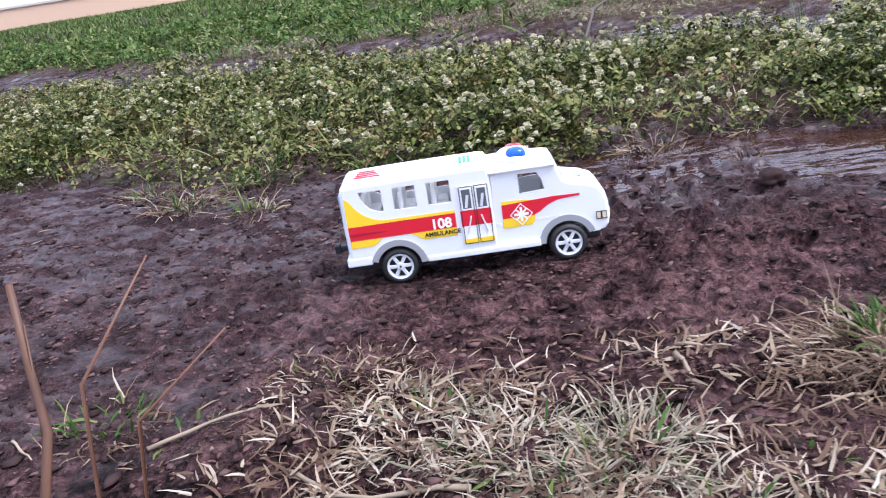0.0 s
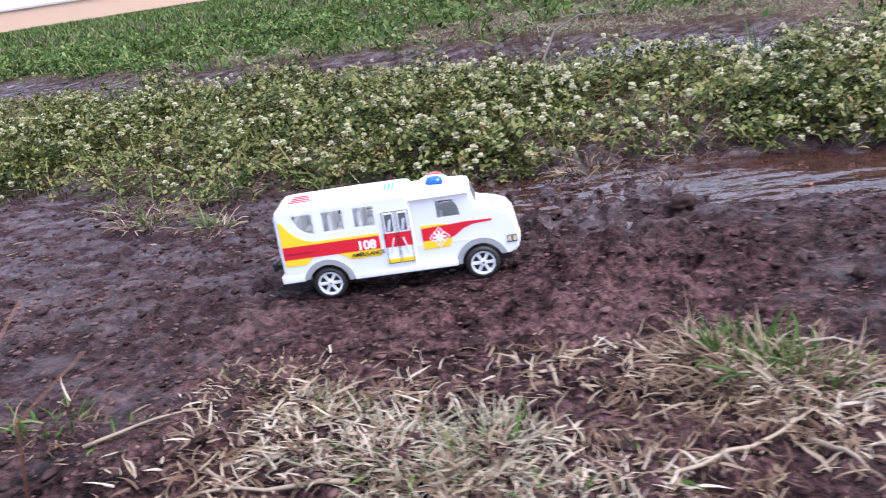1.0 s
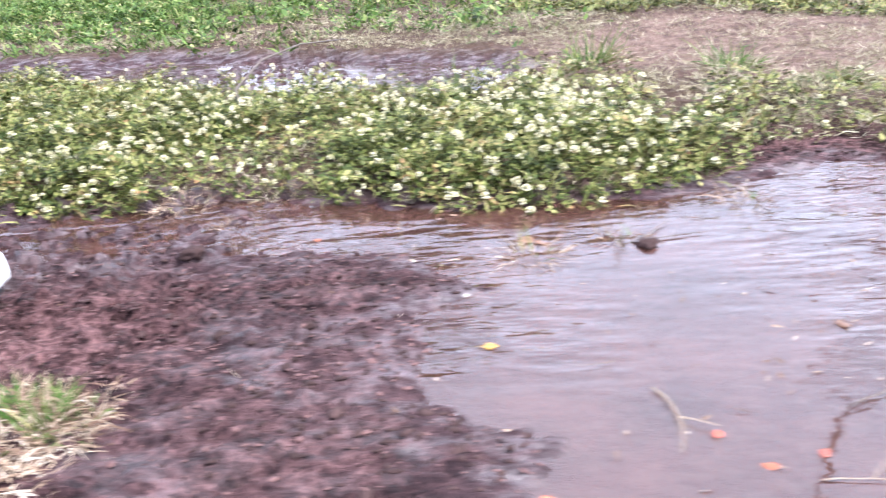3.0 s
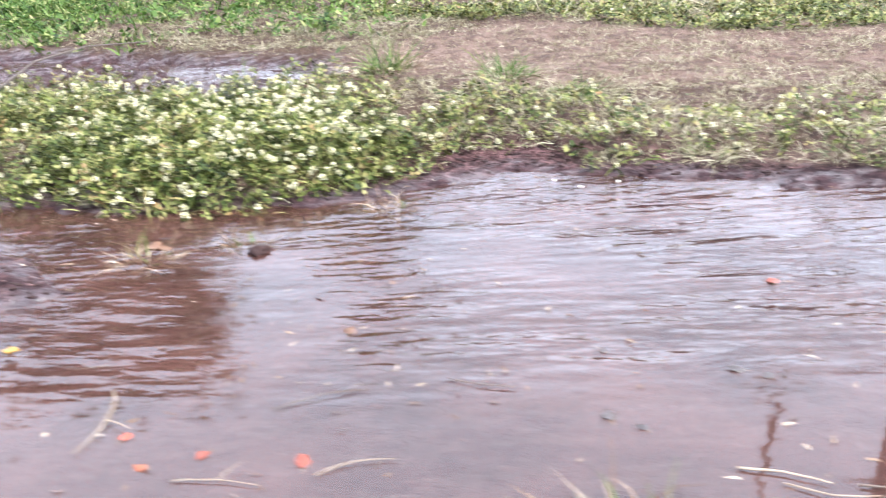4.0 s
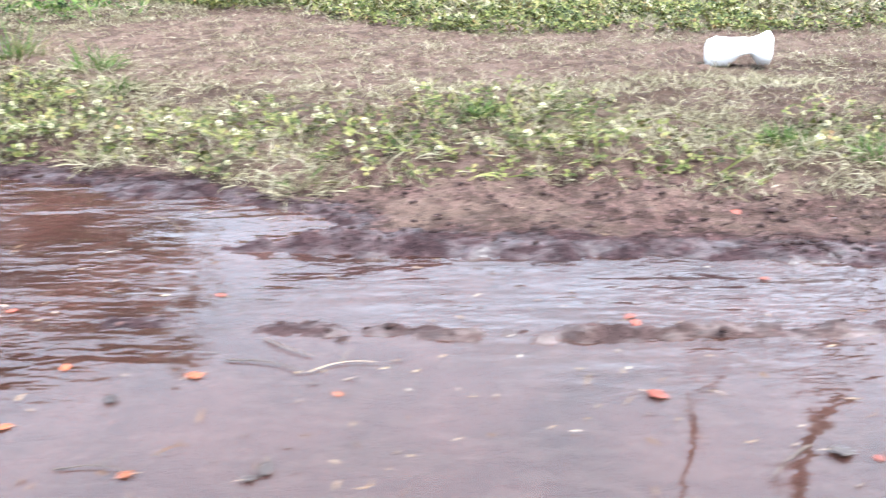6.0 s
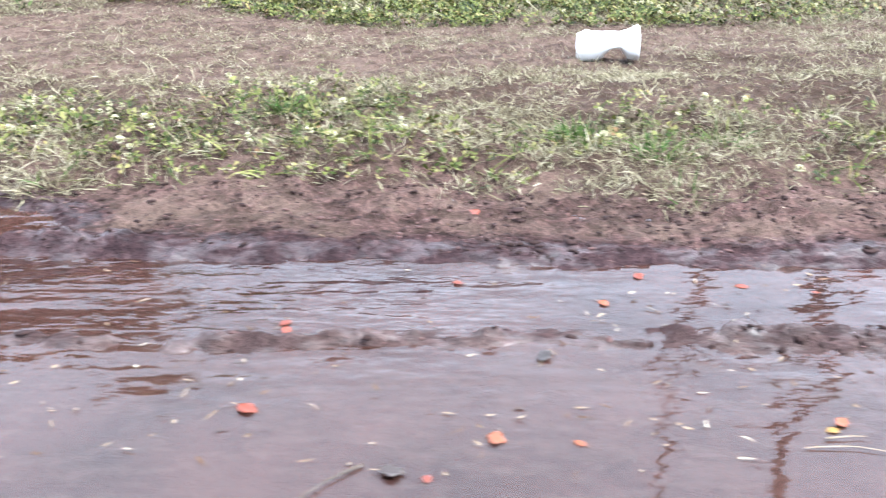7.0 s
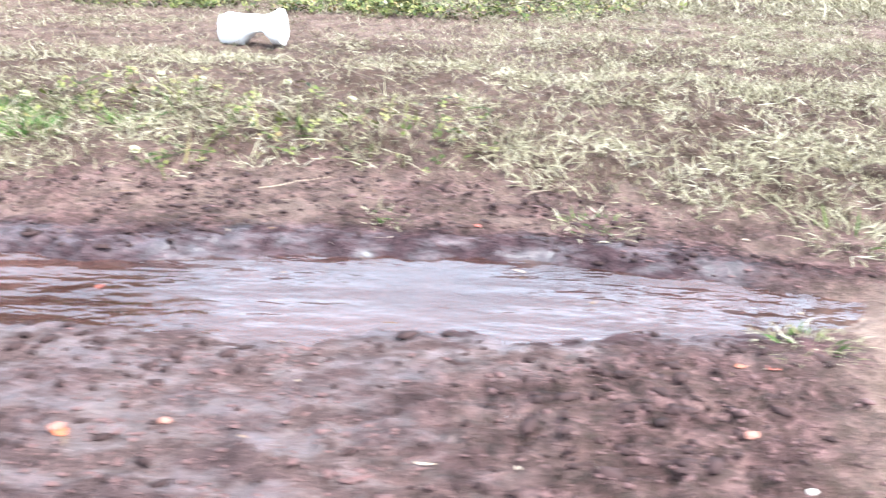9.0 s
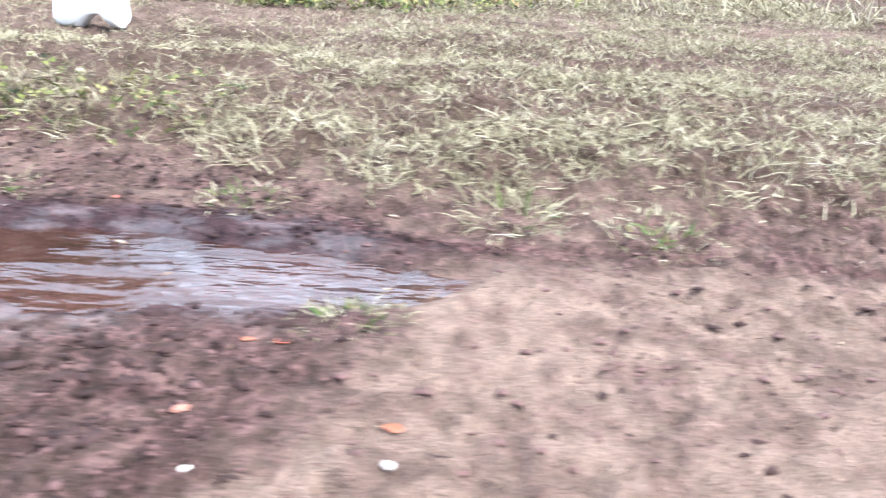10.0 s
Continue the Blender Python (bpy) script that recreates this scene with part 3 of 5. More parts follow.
# ---- the toy ambulance ----
WHITE = plastic("white_plastic", (0.89, 0.90, 0.91), 0.32, 0.04)
_n, _l = WHITE.node_tree.nodes, WHITE.node_tree.links
_thin, _mix = _n.new("ShaderNodeBsdfTranslucent"), _n.new("ShaderNodeMixShader")
_thin.inputs["Color"].default_value, _mix.inputs["Fac"].default_value = (0.8, 0.8, 0.8, 1), 0.22
_l.new(_n["Principled BSDF"].outputs[0], _mix.inputs[1])
_l.new(_thin.outputs[0], _mix.inputs[2])
_l.new(_mix.outputs[0], _n["Material Output"].inputs["Surface"])
RED = plastic("red_sticker", (0.62, 0.012, 0.03), 0.4)
YELLOW = plastic("yellow_sticker", (0.88, 0.58, 0.02), 0.4)
BLACK = plastic("black_print", (0.012, 0.012, 0.013), 0.45)
PAPER = plastic("white_print", (0.86, 0.86, 0.86), 0.45)
GREY = plastic("grey_plastic", (0.30, 0.30, 0.31), 0.5)
PANE = plastic("printed_window", (0.10, 0.11, 0.12), 0.3)
SEAT = plastic("pale_seat", (0.74, 0.73, 0.70), 0.5)
TYRE = plastic("black_rubber", (0.014, 0.013, 0.013), 0.65, 0.3)
RIM = plastic("pale_grey_rim", (0.62, 0.63, 0.65), 0.4)
BLUE = plastic("blue_dome", (0.012, 0.085, 0.75), 0.12)
RED_DOME = plastic("red_dome", (0.65, 0.02, 0.03), 0.12)
GREEN_INK = plastic("green_print", (0.05, 0.30, 0.14), 0.45)
SKYBLUE = plastic("pale_blue_print", (0.35, 0.45, 0.62), 0.35)
AMBER = plastic("amber_print", (0.75, 0.62, 0.42), 0.35)


def part(name, bm, mat, parent, label="", smooth_faces=False):
    me = bpy.data.meshes.new(name)
    bmesh.ops.recalc_face_normals(bm, faces=bm.faces)
    if smooth_faces:
        for f in bm.faces:
            f.smooth = True
    bm.to_mesh(me)
    bm.free()
    me.materials.append(mat)
    ob = new(name, me)
    ob.parent = parent
    if label:
        ob["label"] = label
    return ob


def plate(outer, holes, y, thick):
    """A flat panel in the xz plane with holes, thick towards +y."""
    bm = bmesh.new()
    edges = []
    for loop in [outer] + holes:
        vs = [bm.verts.new((px, y, pz)) for px, pz in loop]
        edges += [bm.edges.new((a, b)) for a, b in zip(vs, vs[1:] + vs[:1])]
    bmesh.ops.triangle_fill(bm, use_beauty=True, edges=edges, normal=(0, -1, 0))
    out = bmesh.ops.extrude_face_region(bm, geom=bm.faces[:])
    bmesh.ops.translate(bm, vec=(0, thick, 0), verts=[g for g in out["geom"] if isinstance(g, bmesh.types.BMVert)])
    return bm


def block(x0, x1, y0, y1, z0, z1, bevel=0.001, segs=2):
    bm = bmesh.new()
    bmesh.ops.create_cube(bm, size=1)
    bmesh.ops.scale(bm, vec=(x1 - x0, y1 - y0, z1 - z0), verts=bm.verts)
    bmesh.ops.translate(bm, vec=((x0 + x1) / 2, (y0 + y1) / 2, (z0 + z1) / 2), verts=bm.verts)
    if bevel:
        bmesh.ops.bevel(bm, geom=bm.edges[:], offset=bevel, segments=segs, profile=0.5, affect="EDGES")
    return bm


def arc(cx, cz, r, a0, a1, n=14):
    return [(cx + r * math.cos(radians(a0 + (a1 - a0) * k / n)), cz + r * math.sin(radians(a0 + (a1 - a0) * k / n))) for k in range(n + 1)]


def inset(line, d):
    """An open polyline moved to its right by d."""
    out = []
    for k, (px, pz) in enumerate(line):
        (ax, az), (bx, bz) = line[max(k - 1, 0)], line[min(k + 1, len(line) - 1)]
        ex, ez = bx - ax, bz - az
        s = math.hypot(ex, ez)
        out.append((px + d * ez / s, pz - d * ex / s))
    return out


def shell(line, y0, y1, r):
    """The skin that joins both sides over an open outline, its edges rounded by r."""
    bm = bmesh.new()
    rows = []
    for y, d in ((y0, r), (y0 + 0.13 * r, 0.5 * r), (y0 + 0.5 * r, 0.13 * r), (y0 + r, 0), (y1 - r, 0), (y1 - 0.5 * r, 0.13 * r), (y1 - 0.13 * r, 0.5 * r), (y1, r)):
        rows.append([bm.verts.new((px, y, pz)) for px, pz in inset(line, d)])
    for a, b in zip(rows, rows[1:]):
        for k in range(len(line) - 1):
            bm.faces.new((a[k], a[k + 1], b[k + 1], b[k]))
    return bm


def merge(bm, other):
    me = bpy.data.meshes.new("join")
    other.to_mesh(me)
    other.free()
    bm.from_mesh(me)
    bpy.data.meshes.remove(me)
    return bm


def sticker(points, y=-0.0004, thick=0.0008):
    return plate(points, [], y, thick)


def rect(x0, z0, x1, z1):
    return [(x0, z0), (x1, z0), (x1, z1), (x0, z1)]


def frame_plate(x0, z0, x1, z1, w, y):
    return plate(rect(x0, z0, x1, z1), [rect(x0 + w, z0 + w, x1 - w, z1 - w)], y, 0.0006)


def lettering(name, text, size, mat, parent, x, y, z, label, weight=0.0):
    cu = bpy.data.curves.new(name, "FONT")
    cu.body, cu.size, cu.align_x, cu.extrude, cu.offset = text, size, "CENTER", 0.0002, weight
    tmp = new("writing", cu)
    me = bpy.data.meshes.new_from_object(tmp.evaluated_get(bpy.context.evaluated_depsgraph_get()))
    bpy.data.objects.remove(tmp)
    me.materials.clear()
    me.materials.append(mat)
    ob = new(name, me)
    ob.parent, ob.matrix_basis = parent, pose(x, y, z, 90, 0, 0)
    ob["label"] = label
    return ob


def lathe(profile, segs=32):
    """Turned about the y axis: profile of (radius, y)."""
    bm = bmesh.new()
    rows = [[bm.verts.new((r * math.cos(2 * math.pi * k / segs), y, r * math.sin(2 * math.pi * k / segs))) for k in range(segs)] for r, y in profile]
    for a, b in zip(rows, rows[1:]):
        for k in range(segs):
            bm.faces.new((a[k], a[(k + 1) % segs], b[(k + 1) % segs], b[k]))
    return bm


def build_wheel(parent):
    wheel = part("wheel", lathe([(0.0001, 0.0095), (0.0105, 0.0095), (0.0105, 0.0035), (0.0001, 0.0035)]), BLACK, parent, "dark wheel core")
    prof = [(0.0112, 0.001), (0.0128, -0.0012), (0.0150, -0.001), (0.0166, 0.0005), (0.0174, 0.003), (0.0176, 0.006), (0.0174, 0.009), (0.0166, 0.0112), (0.0125, 0.012), (0.0112, 0.010)]
    tyre = lathe(prof + prof[:1], 40)
    part("tyre", tyre, TYRE, wheel, "black rubber tyre", True)
    ring = lathe([(0.0103, 0.0025), (0.0103, -0.0002), (0.0122, -0.0008), (0.0126, 0.0008)], 36)
    for k in range(6):
        spoke = block(0.0026, 0.0108, -0.0002, 0.0022, -0.0016, 0.0016, 0.0005, 1)
        bmesh.ops.rotate(spoke, matrix=Matrix.Rotation(radians(60 * k), 3, "Y"), verts=spoke.verts)
        merge(ring, spoke)
    merge(ring, lathe([(0.0001, -0.0008), (0.003, -0.0008), (0.0038, 0.0002), (0.0038, 0.002)], 18))
    part("rim", ring, RIM, wheel, "pale six-spoke rim")
    part("axle_cap", lathe([(0.0001, -0.0016), (0.0009, -0.0016), (0.0011, -0.0006)], 12), BLACK, wheel)
    return wheel


def build_ambulance(m):
    W, Z = 0.057, 0.0175
    van = tagged(new("toy_ambulance"), "white plastic toy ambulance with red and yellow stripes on mud", "toy car")
    # passenger body
    top = [(-0.0445, 0.0247), (-0.0450, 0.06), (-0.0438, 0.091), (-0.0420, 0.0965), (-0.0385, 0.0993), (-0.03, 0.1002), (0.03, 0.1008), (0.084, 0.1006), (0.0895, 0.0995), (0.0915, 0.0965), (0.0915, 0.0187)]
    box_side = inset(top, 0.004)
    box_side[0], box_side[-1] = (-0.0410, 0.0247), (0.0900, 0.0187)
    arch_r = arc(0, Z, 0.0222, 3, 161)
    w1 = [(-0.0060, 0.0715), (-0.0060, 0.0918), (-0.0262, 0.0918), (-0.0250, 0.0860), (-0.0222, 0.0800), (-0.0175, 0.0752), (-0.0115, 0.0722)]
    holes = [w1, rect(0.0040, 0.0715, 0.0242, 0.0918), rect(0.0346, 0.0715, 0.0550, 0.0918)]
    body = plate(box_side + arch_r, holes, 0.0, 0.0016)
    merge(body, plate(box_side + arch_r, holes, W - 0.0016, 0.0016))
    merge(body, shell(top, 0.0, W, 0.004))
    merge(body, plate(rect(-0.043, 0.024, -0.0415, 0.094), [], 0.002, W - 0.004))
    part("body", body, WHITE, van)
    # cab and bonnet, set in a little
    c0, c1 = 0.0022, W - 0.0022
    nose = [(0.0900, 0.0187), (0.0900, 0.0965), (0.1250, 0.0968), (0.1450, 0.0955), (0.1490, 0.0935), (0.1510, 0.0905), (0.1560, 0.0765), (0.1590, 0.0745), (0.1760, 0.0708), (0.1860, 0.0665), (0.1915, 0.0595), (0.1938, 0.0500), (0.1945, 0.0360), (0.1930, 0.0290), (0.1895, 0.0250), (0.1850, 0.0240)]
    cab_side = inset(nose, 0.003)
    cab_side[0], cab_side[-1] = (0.0900, 0.0187), (0.1840, 0.0240)
    arch_f = arc(0.155, Z, 0.0222, 17, 177)
    cab_hole = [(0.1160, 0.0690), (0.1385, 0.0700), (0.1365, 0.0800), (0.1325, 0.0866), (0.1160, 0.0872)]
    cab = plate(cab_side + arch_f, [cab_hole], c0, 0.0016)
    merge(cab, plate(cab_side + arch_f, [cab_hole], c1 - 0.0016, 0.0016))
    merge(cab, shell(nose, c0, c1, 0.003))
    merge(cab, block(0.0900, 0.1500, -0.0004, W + 0.0004, 0.0905, 0.0935, 0.0012))
    part("cab", cab, WHITE, van)
    part("sill", block(0.026, 0.130, -0.0012, 0.004, 0.0180, 0.0238, 0.0012), WHITE, van)
    part("rear_bumper", block(-0.0475, -0.024, -0.0008, W + 0.0008, 0.0225, 0.0310, 0.0015), WHITE, van)
    wind = block(0.0, 0.0008, 0.010, W - 0.010, 0.001, 0.0155, 0.0003, 1)
    bmesh.ops.rotate(wind, matrix=Matrix.Rotation(radians(-21), 3, "Y"), verts=wind.verts)
    bmesh.ops.translate(wind, vec=(0.1561, 0, 0.0765), verts=wind.verts)
    part("windscreen", wind, PANE, van, "dark printed windscreen")
    for cx, arch in ((0, (4, 160)), (0.155, (18, 176))):
        flare = plate(arc(cx, Z, 0.0262, *arch, 18) + arc(cx, Z, 0.0205, arch[1], arch[0], 18), [], -0.0016 if cx == 0 else 0.0006, 0.006)
        part("wheel_arch", flare, GREY, van, "grey wheel arch lip")
        far = plate(arc(cx, Z, 0.0262, *arch, 18) + arc(cx, Z, 0.0205, arch[1], arch[0], 18), [], W - 0.0044, 0.006)
        part("wheel_arch", far, GREY, van)
    part("chassis", block(-0.040, 0.186, 0.012, W - 0.012, 0.0135, 0.0260, 0.002), BLACK, van, "black underside")
    part("tow_knob", merge(block(-0.058, -0.044, W / 2 - 0.003, W / 2 + 0.003, 0.0300, 0.0360, 0.001), block(-0.061, -0.0555, W / 2 - 0.005, W / 2 + 0.005, 0.0285, 0.0380, 0.0015)), BLACK, van, "black tow knob")
    part("cabin_floor", block(-0.041, 0.150, 0.002, W - 0.002, 0.042, 0.044, 0), SEAT, van)
    part("partition", block(0.088, 0.0895, 0.003, W - 0.003, 0.044, 0.095, 0), SEAT, van)
    for sx in (-0.026, 0.008, 0.038):
        for sy in (0.006, 0.030):
            seat = block(sx, sx + 0.014, sy, sy + 0.022, 0.044, 0.066, 0.002)
            merge(seat, block(sx - 0.001, sx + 0.004, sy, sy + 0.022, 0.060, 0.086, 0.002))
            part("seat", seat, SEAT, van, "pale moulded seat")
    part("dashboard", block(0.139, 0.154, 0.008, W - 0.008, 0.050, 0.068, 0.002), SEAT, van)
    part("seat", merge(block(0.103, 0.120, 0.010, W - 0.010, 0.044, 0.064, 0.002), block(0.100, 0.105, 0.010, W - 0.010, 0.060, 0.084, 0.002)), SEAT, van, "pale cab bench")
    # stripes
    part("stripe", sticker([(-0.0408, 0.0475), (0.0565, 0.0475), (0.0565, 0.0608), (-0.0408, 0.0608)]), RED, van, "red side stripe")
    part("stripe", sticker([(-0.0408, 0.0405), (-0.0200, 0.0405), (-0.0150, 0.0442), (-0.0120, 0.0474), (-0.0408, 0.0474)]), YELLOW, van, "yellow side stripe")
    part("stripe", sticker([(0.0135, 0.0474), (0.0190, 0.0448), (0.0235, 0.0415), (0.0270, 0.0400), (0.0565, 0.0400), (0.0565, 0.0474)]), YELLOW, van, "yellow side stripe")
    part("stripe", sticker([(-0.0408, 0.0609), (0.0565, 0.0609), (0.0565, 0.0634), (-0.0080, 0.0636), (-0.0165, 0.0660), (-0.0245, 0.0705), (-0.0310, 0.0770), (-0.0360, 0.0850), (-0.0400, 0.0880)]), YELLOW, van, "yellow swoosh")
    part("stripe", sticker([(-0.0400, 0.0520), (-0.0150, 0.0524), (-0.0050, 0.0530), (-0.0150, 0.0540), (-0.0400, 0.0544)], -0.0006), plastic("dark_red_print", (0.36, 0.008, 0.02), 0.4), van)
    cy = c0 - 0.0004
    part("stripe", sticker([(0.0985, 0.0475), (0.1265, 0.0475), (0.1320, 0.0500), (0.1400, 0.0555), (0.1490, 0.0590), (0.1685, 0.0600), (0.1690, 0.0618), (0.1450, 0.0625), (0.0985, 0.0605)], cy), RED, van, "tapering red stripe on the cab")
    part("stripe", sticker([(0.0985, 0.0606), (0.1270, 0.0618), (0.1180, 0.0632), (0.0985, 0.0638)], cy), YELLOW, van)
    part("stripe", sticker([(0.0985, 0.0385), (0.1240, 0.0390), (0.1270, 0.0420), (0.1275, 0.0474), (0.0985, 0.0474)], cy), YELLOW, van, "yellow panel on the cab")
    # emblem on the cab
    ex, ez = 0.1155, 0.0500
    badge = part("emblem", plate([(ex - 0.0104, ez), (ex, ez - 0.0104), (ex + 0.0104, ez), (ex, ez + 0.0104)], [[(ex - 0.0094, ez), (ex, ez - 0.0094), (ex + 0.0094, ez), (ex, ez + 0.0094)]], cy - 0.0003, 0.0006), PAPER, van, "white star in a diamond outline")
    for k in range(4):
        bar = block(-0.0066, 0.0066, cy - 0.0005, cy + 0.0002, -0.0011 if k % 2 == 0 else -0.0007, 0.0011 if k % 2 == 0 else 0.0007, 0)
        bmesh.ops.rotate(bar, matrix=Matrix.Rotation(radians(45 * k), 3, "Y"), verts=bar.verts)
        bmesh.ops.translate(bar, vec=(ex, -0.0001 * k, ez), verts=bar.verts)
        part("star_arm", bar, PAPER, badge)
    lettering("number_print", "108", 0.0128, PAPER, van, 0.0430, -0.0007, 0.0487, "bold white numerals", 0.0004)
    lettering("word_print", "AMBULANCE", 0.0056, BLACK, van, 0.0432, -0.0007, 0.0420, "small black lettering on yellow", 0.00012)
    # printed double door
    door = part("door", block(0.0612, 0.0892, -0.0006, 0.0004, 0.0290, 0.0846, 0), PAPER, van, "printed double door with black outlines")
    part("stripe", block(0.0614, 0.0890, -0.0009, 0.0, 0.0470, 0.0615, 0), RED, door)
    part("stripe", block(0.0614, 0.0890, -0.0009, 0.0, 0.0305, 0.0345, 0), YELLOW, door)
    for dx in (0.0622, 0.0759):
        part("outline", frame_plate(dx, 0.0298, dx + 0.0124, 0.0838, 0.0006, -0.0011), BLACK, door)
        part("pane", block(dx + 0.0022, dx + 0.0102, -0.0012, -0.0004, 0.0632, 0.0812, 0.0003, 1), PANE, door, "dark printed pane")
        part("pane_border", frame_plate(dx + 0.0015, 0.0624, dx + 0.0109, 0.0820, 0.0008, -0.0014), PAPER, door)
        sheen = block(-0.0012, 0.0012, -0.0015, -0.001, -0.006, 0.006, 0)
        bmesh.ops.rotate(sheen, matrix=Matrix.Rotation(radians(12), 3, "Y"), verts=sheen.verts)
        bmesh.ops.translate(sheen, vec=(dx + 0.0062, 0, 0.0700), verts=sheen.verts)
        part("pane_sheen", sheen, RIM, door)
        grip = block(-0.0007, 0.0007, -0.0020, -0.0008, -0.0085, 0.0085, 0.0003, 1)
        bmesh.ops.rotate(grip, matrix=Matrix.Rotation(radians(16 if dx < 0.07 else -16), 3, "Y"), verts=grip.verts)
        bmesh.ops.translate(grip, vec=(dx + 0.0062, 0, 0.0480), verts=grip.verts)
        part("handle", grip, RIM, door, "pale printed handle")
    # headlight, roof prints, rear print
    for k in (0, 1):
        lamp = part("headlight", block(0.1822 + 0.0048 * k, 0.1862 + 0.0048 * k, c0 - 0.0006, c0 + 0.004, 0.0355, 0.0420, 0.0006, 1), AMBER, van, "small printed headlight")
        part("lamp_outline", frame_plate(0.1818 + 0.0048 * k, 0.0351, 0.1866 + 0.0048 * k, 0.0424, 0.0006, c0 - 0.0009), BLACK, lamp)
    part("front_indicator", block(0.192, 0.1955, 0.008, 0.020, 0.0355, 0.0430, 0.001), AMBER, van)
    for k in range(4):
        part("roof_print", block(-0.030 + 0.001 * k, -0.006 - 0.002 * k, 0.017 + 0.0065 * k, 0.019 + 0.0065 * k, 0.1000, 0.1012, 0), RED, van, "red bars printed on the roof")
    for k in range(3):
        part("roof_print", block(0.066 + 0.004 * k, 0.0685 + 0.004 * k, 0.018, 0.040, 0.1000, 0.1014, 0), GREEN_INK, van, "green bars printed on the roof")
    part("bonnet_print", block(0.168, 0.174, 0.021, 0.036, 0.0700, 0.0728, 0.0), GREY, van, "faint grey mark on the bonnet")
    part("rear_print", block(-0.0462, -0.0445, 0.010, W - 0.010, 0.036, 0.088, 0), SKYBLUE, van, "pale blue printed rear doors")
    # roof beacon
    base = bmesh.new()
    bmesh.ops.create_uvsphere(base, u_segments=28, v_segments=10, radius=1)
    bmesh.ops.scale(base, vec=(0.0165, 0.0240, 0.0068), verts=base.verts)
    bmesh.ops.translate(base, vec=(0.1160, W / 2, 0.0985), verts=base.verts)
    bar = part("beacon", base, WHITE, van, "white oval roof beacon", True)
    for sy, mat, text in ((0.0165, BLUE, "glossy blue beacon lens"), (0.0415, RED_DOME, "glossy red beacon lens")):
        dome = bmesh.new()
        bmesh.ops.create_uvsphere(dome, u_segments=24, v_segments=12, radius=1)
        for v in dome.verts:
            v.co = Vector((math.copysign(abs(v.co.x) ** 0.7, v.co.x) * 0.0090, math.copysign(abs(v.co.y) ** 0.7, v.co.y) * 0.0085, v.co.z * 0.0062))
        bmesh.ops.translate(dome, vec=(0.1175, sy, 0.1020 if sy < 0.03 else 0.0995), verts=dome.verts)
        part("lens", dome, mat, bar, text, True)
    wheel = build_wheel(van)
    wheel.matrix_basis = pose(0, 0.0, Z)
    copy_thing(wheel, pose(0.155, 0.0, Z))
    copy_thing(wheel, pose(0, W, Z, 0, 0, 180))
    copy_thing(wheel, pose(0.155, W, Z, 0, 0, 180))
    van.matrix_basis = m
    return van


VAN_X, VAN_Y, VAN_TURN = 0.088, 0.012, 5.5
_h = ground_height(np.array([0.088, 0.242, 0.083, 0.237]), np.array([0.012, 0.027, 0.069, 0.084]))
build_ambulance(pose(VAN_X, VAN_Y, float(_h.max()) - 0.0015, 0, 0, VAN_TURN))


# ---- loose things ----
def tint(name, a, b, rough=0.6, spec=0.5):
    m, n, l, bs = material(name, rough, 0, spec)
    geo = n.new("ShaderNodeTexCoord")
    info = n.new("ShaderNodeObjectInfo")
    f = tex_noise(n, l, 60, 4, 0.6, geo.outputs["Object"])
    c = mix_rgb(n, l, f.outputs["Fac"], a, b)
    hsv = n.new("ShaderNodeHueSaturation")
    l.new(math_node(n, l, "ADD", math_node(n, l, "MULTIPLY", info.outputs["Random"], 0.5), 0.75), hsv.inputs["Value"])
    l.new(c, hsv.inputs["Color"])
    l.new(hsv.outputs[0], bs.inputs["Base Color"])
    return m


LEAF_ORANGE = tint("orange_leaf", (0.20, 0.045, 0.014), (0.28, 0.08, 0.026), 0.4)
LEAF_RED = tint("red_brown_leaf", (0.15, 0.026, 0.014), (0.24, 0.05, 0.022), 0.4)
LEAF_YELLOW = tint("yellow_leaf", (0.25, 0.13, 0.016), (0.32, 0.18, 0.03), 0.45)
LEAF_BROWN = tint("brown_leaf", (0.06, 0.024, 0.010), (0.14, 0.065, 0.028), 0.45)
LEAF_DARK = tint("dark_wet_leaf", (0.018, 0.013, 0.012), (0.05, 0.035, 0.03), 0.3)
TWIG = tint("bleached_twig", (0.13, 0.085, 0.052), (0.33, 0.26, 0.185), 0.7)
BARK = tint("dark_twig", (0.035, 0.025, 0.02), (0.10, 0.07, 0.05), 0.6)
STALK = tint("brown_stalk", (0.06, 0.022, 0.012), (0.16, 0.07, 0.035), 0.6)
BRICK = tint("brick_chip", (0.19, 0.075, 0.05), (0.31, 0.14, 0.10), 0.8)
PALE = tint("pale_stone", (0.32, 0.28, 0.24), (0.50, 0.45, 0.41), 0.6)
CUP = tint("white_paper", (0.74, 0.75, 0.72), (0.84, 0.85, 0.84), 0.45)


def rest(x, y):
    return max(float(ground_height(np.array([x]), np.array([y]))[0]), POOL_LEVEL)


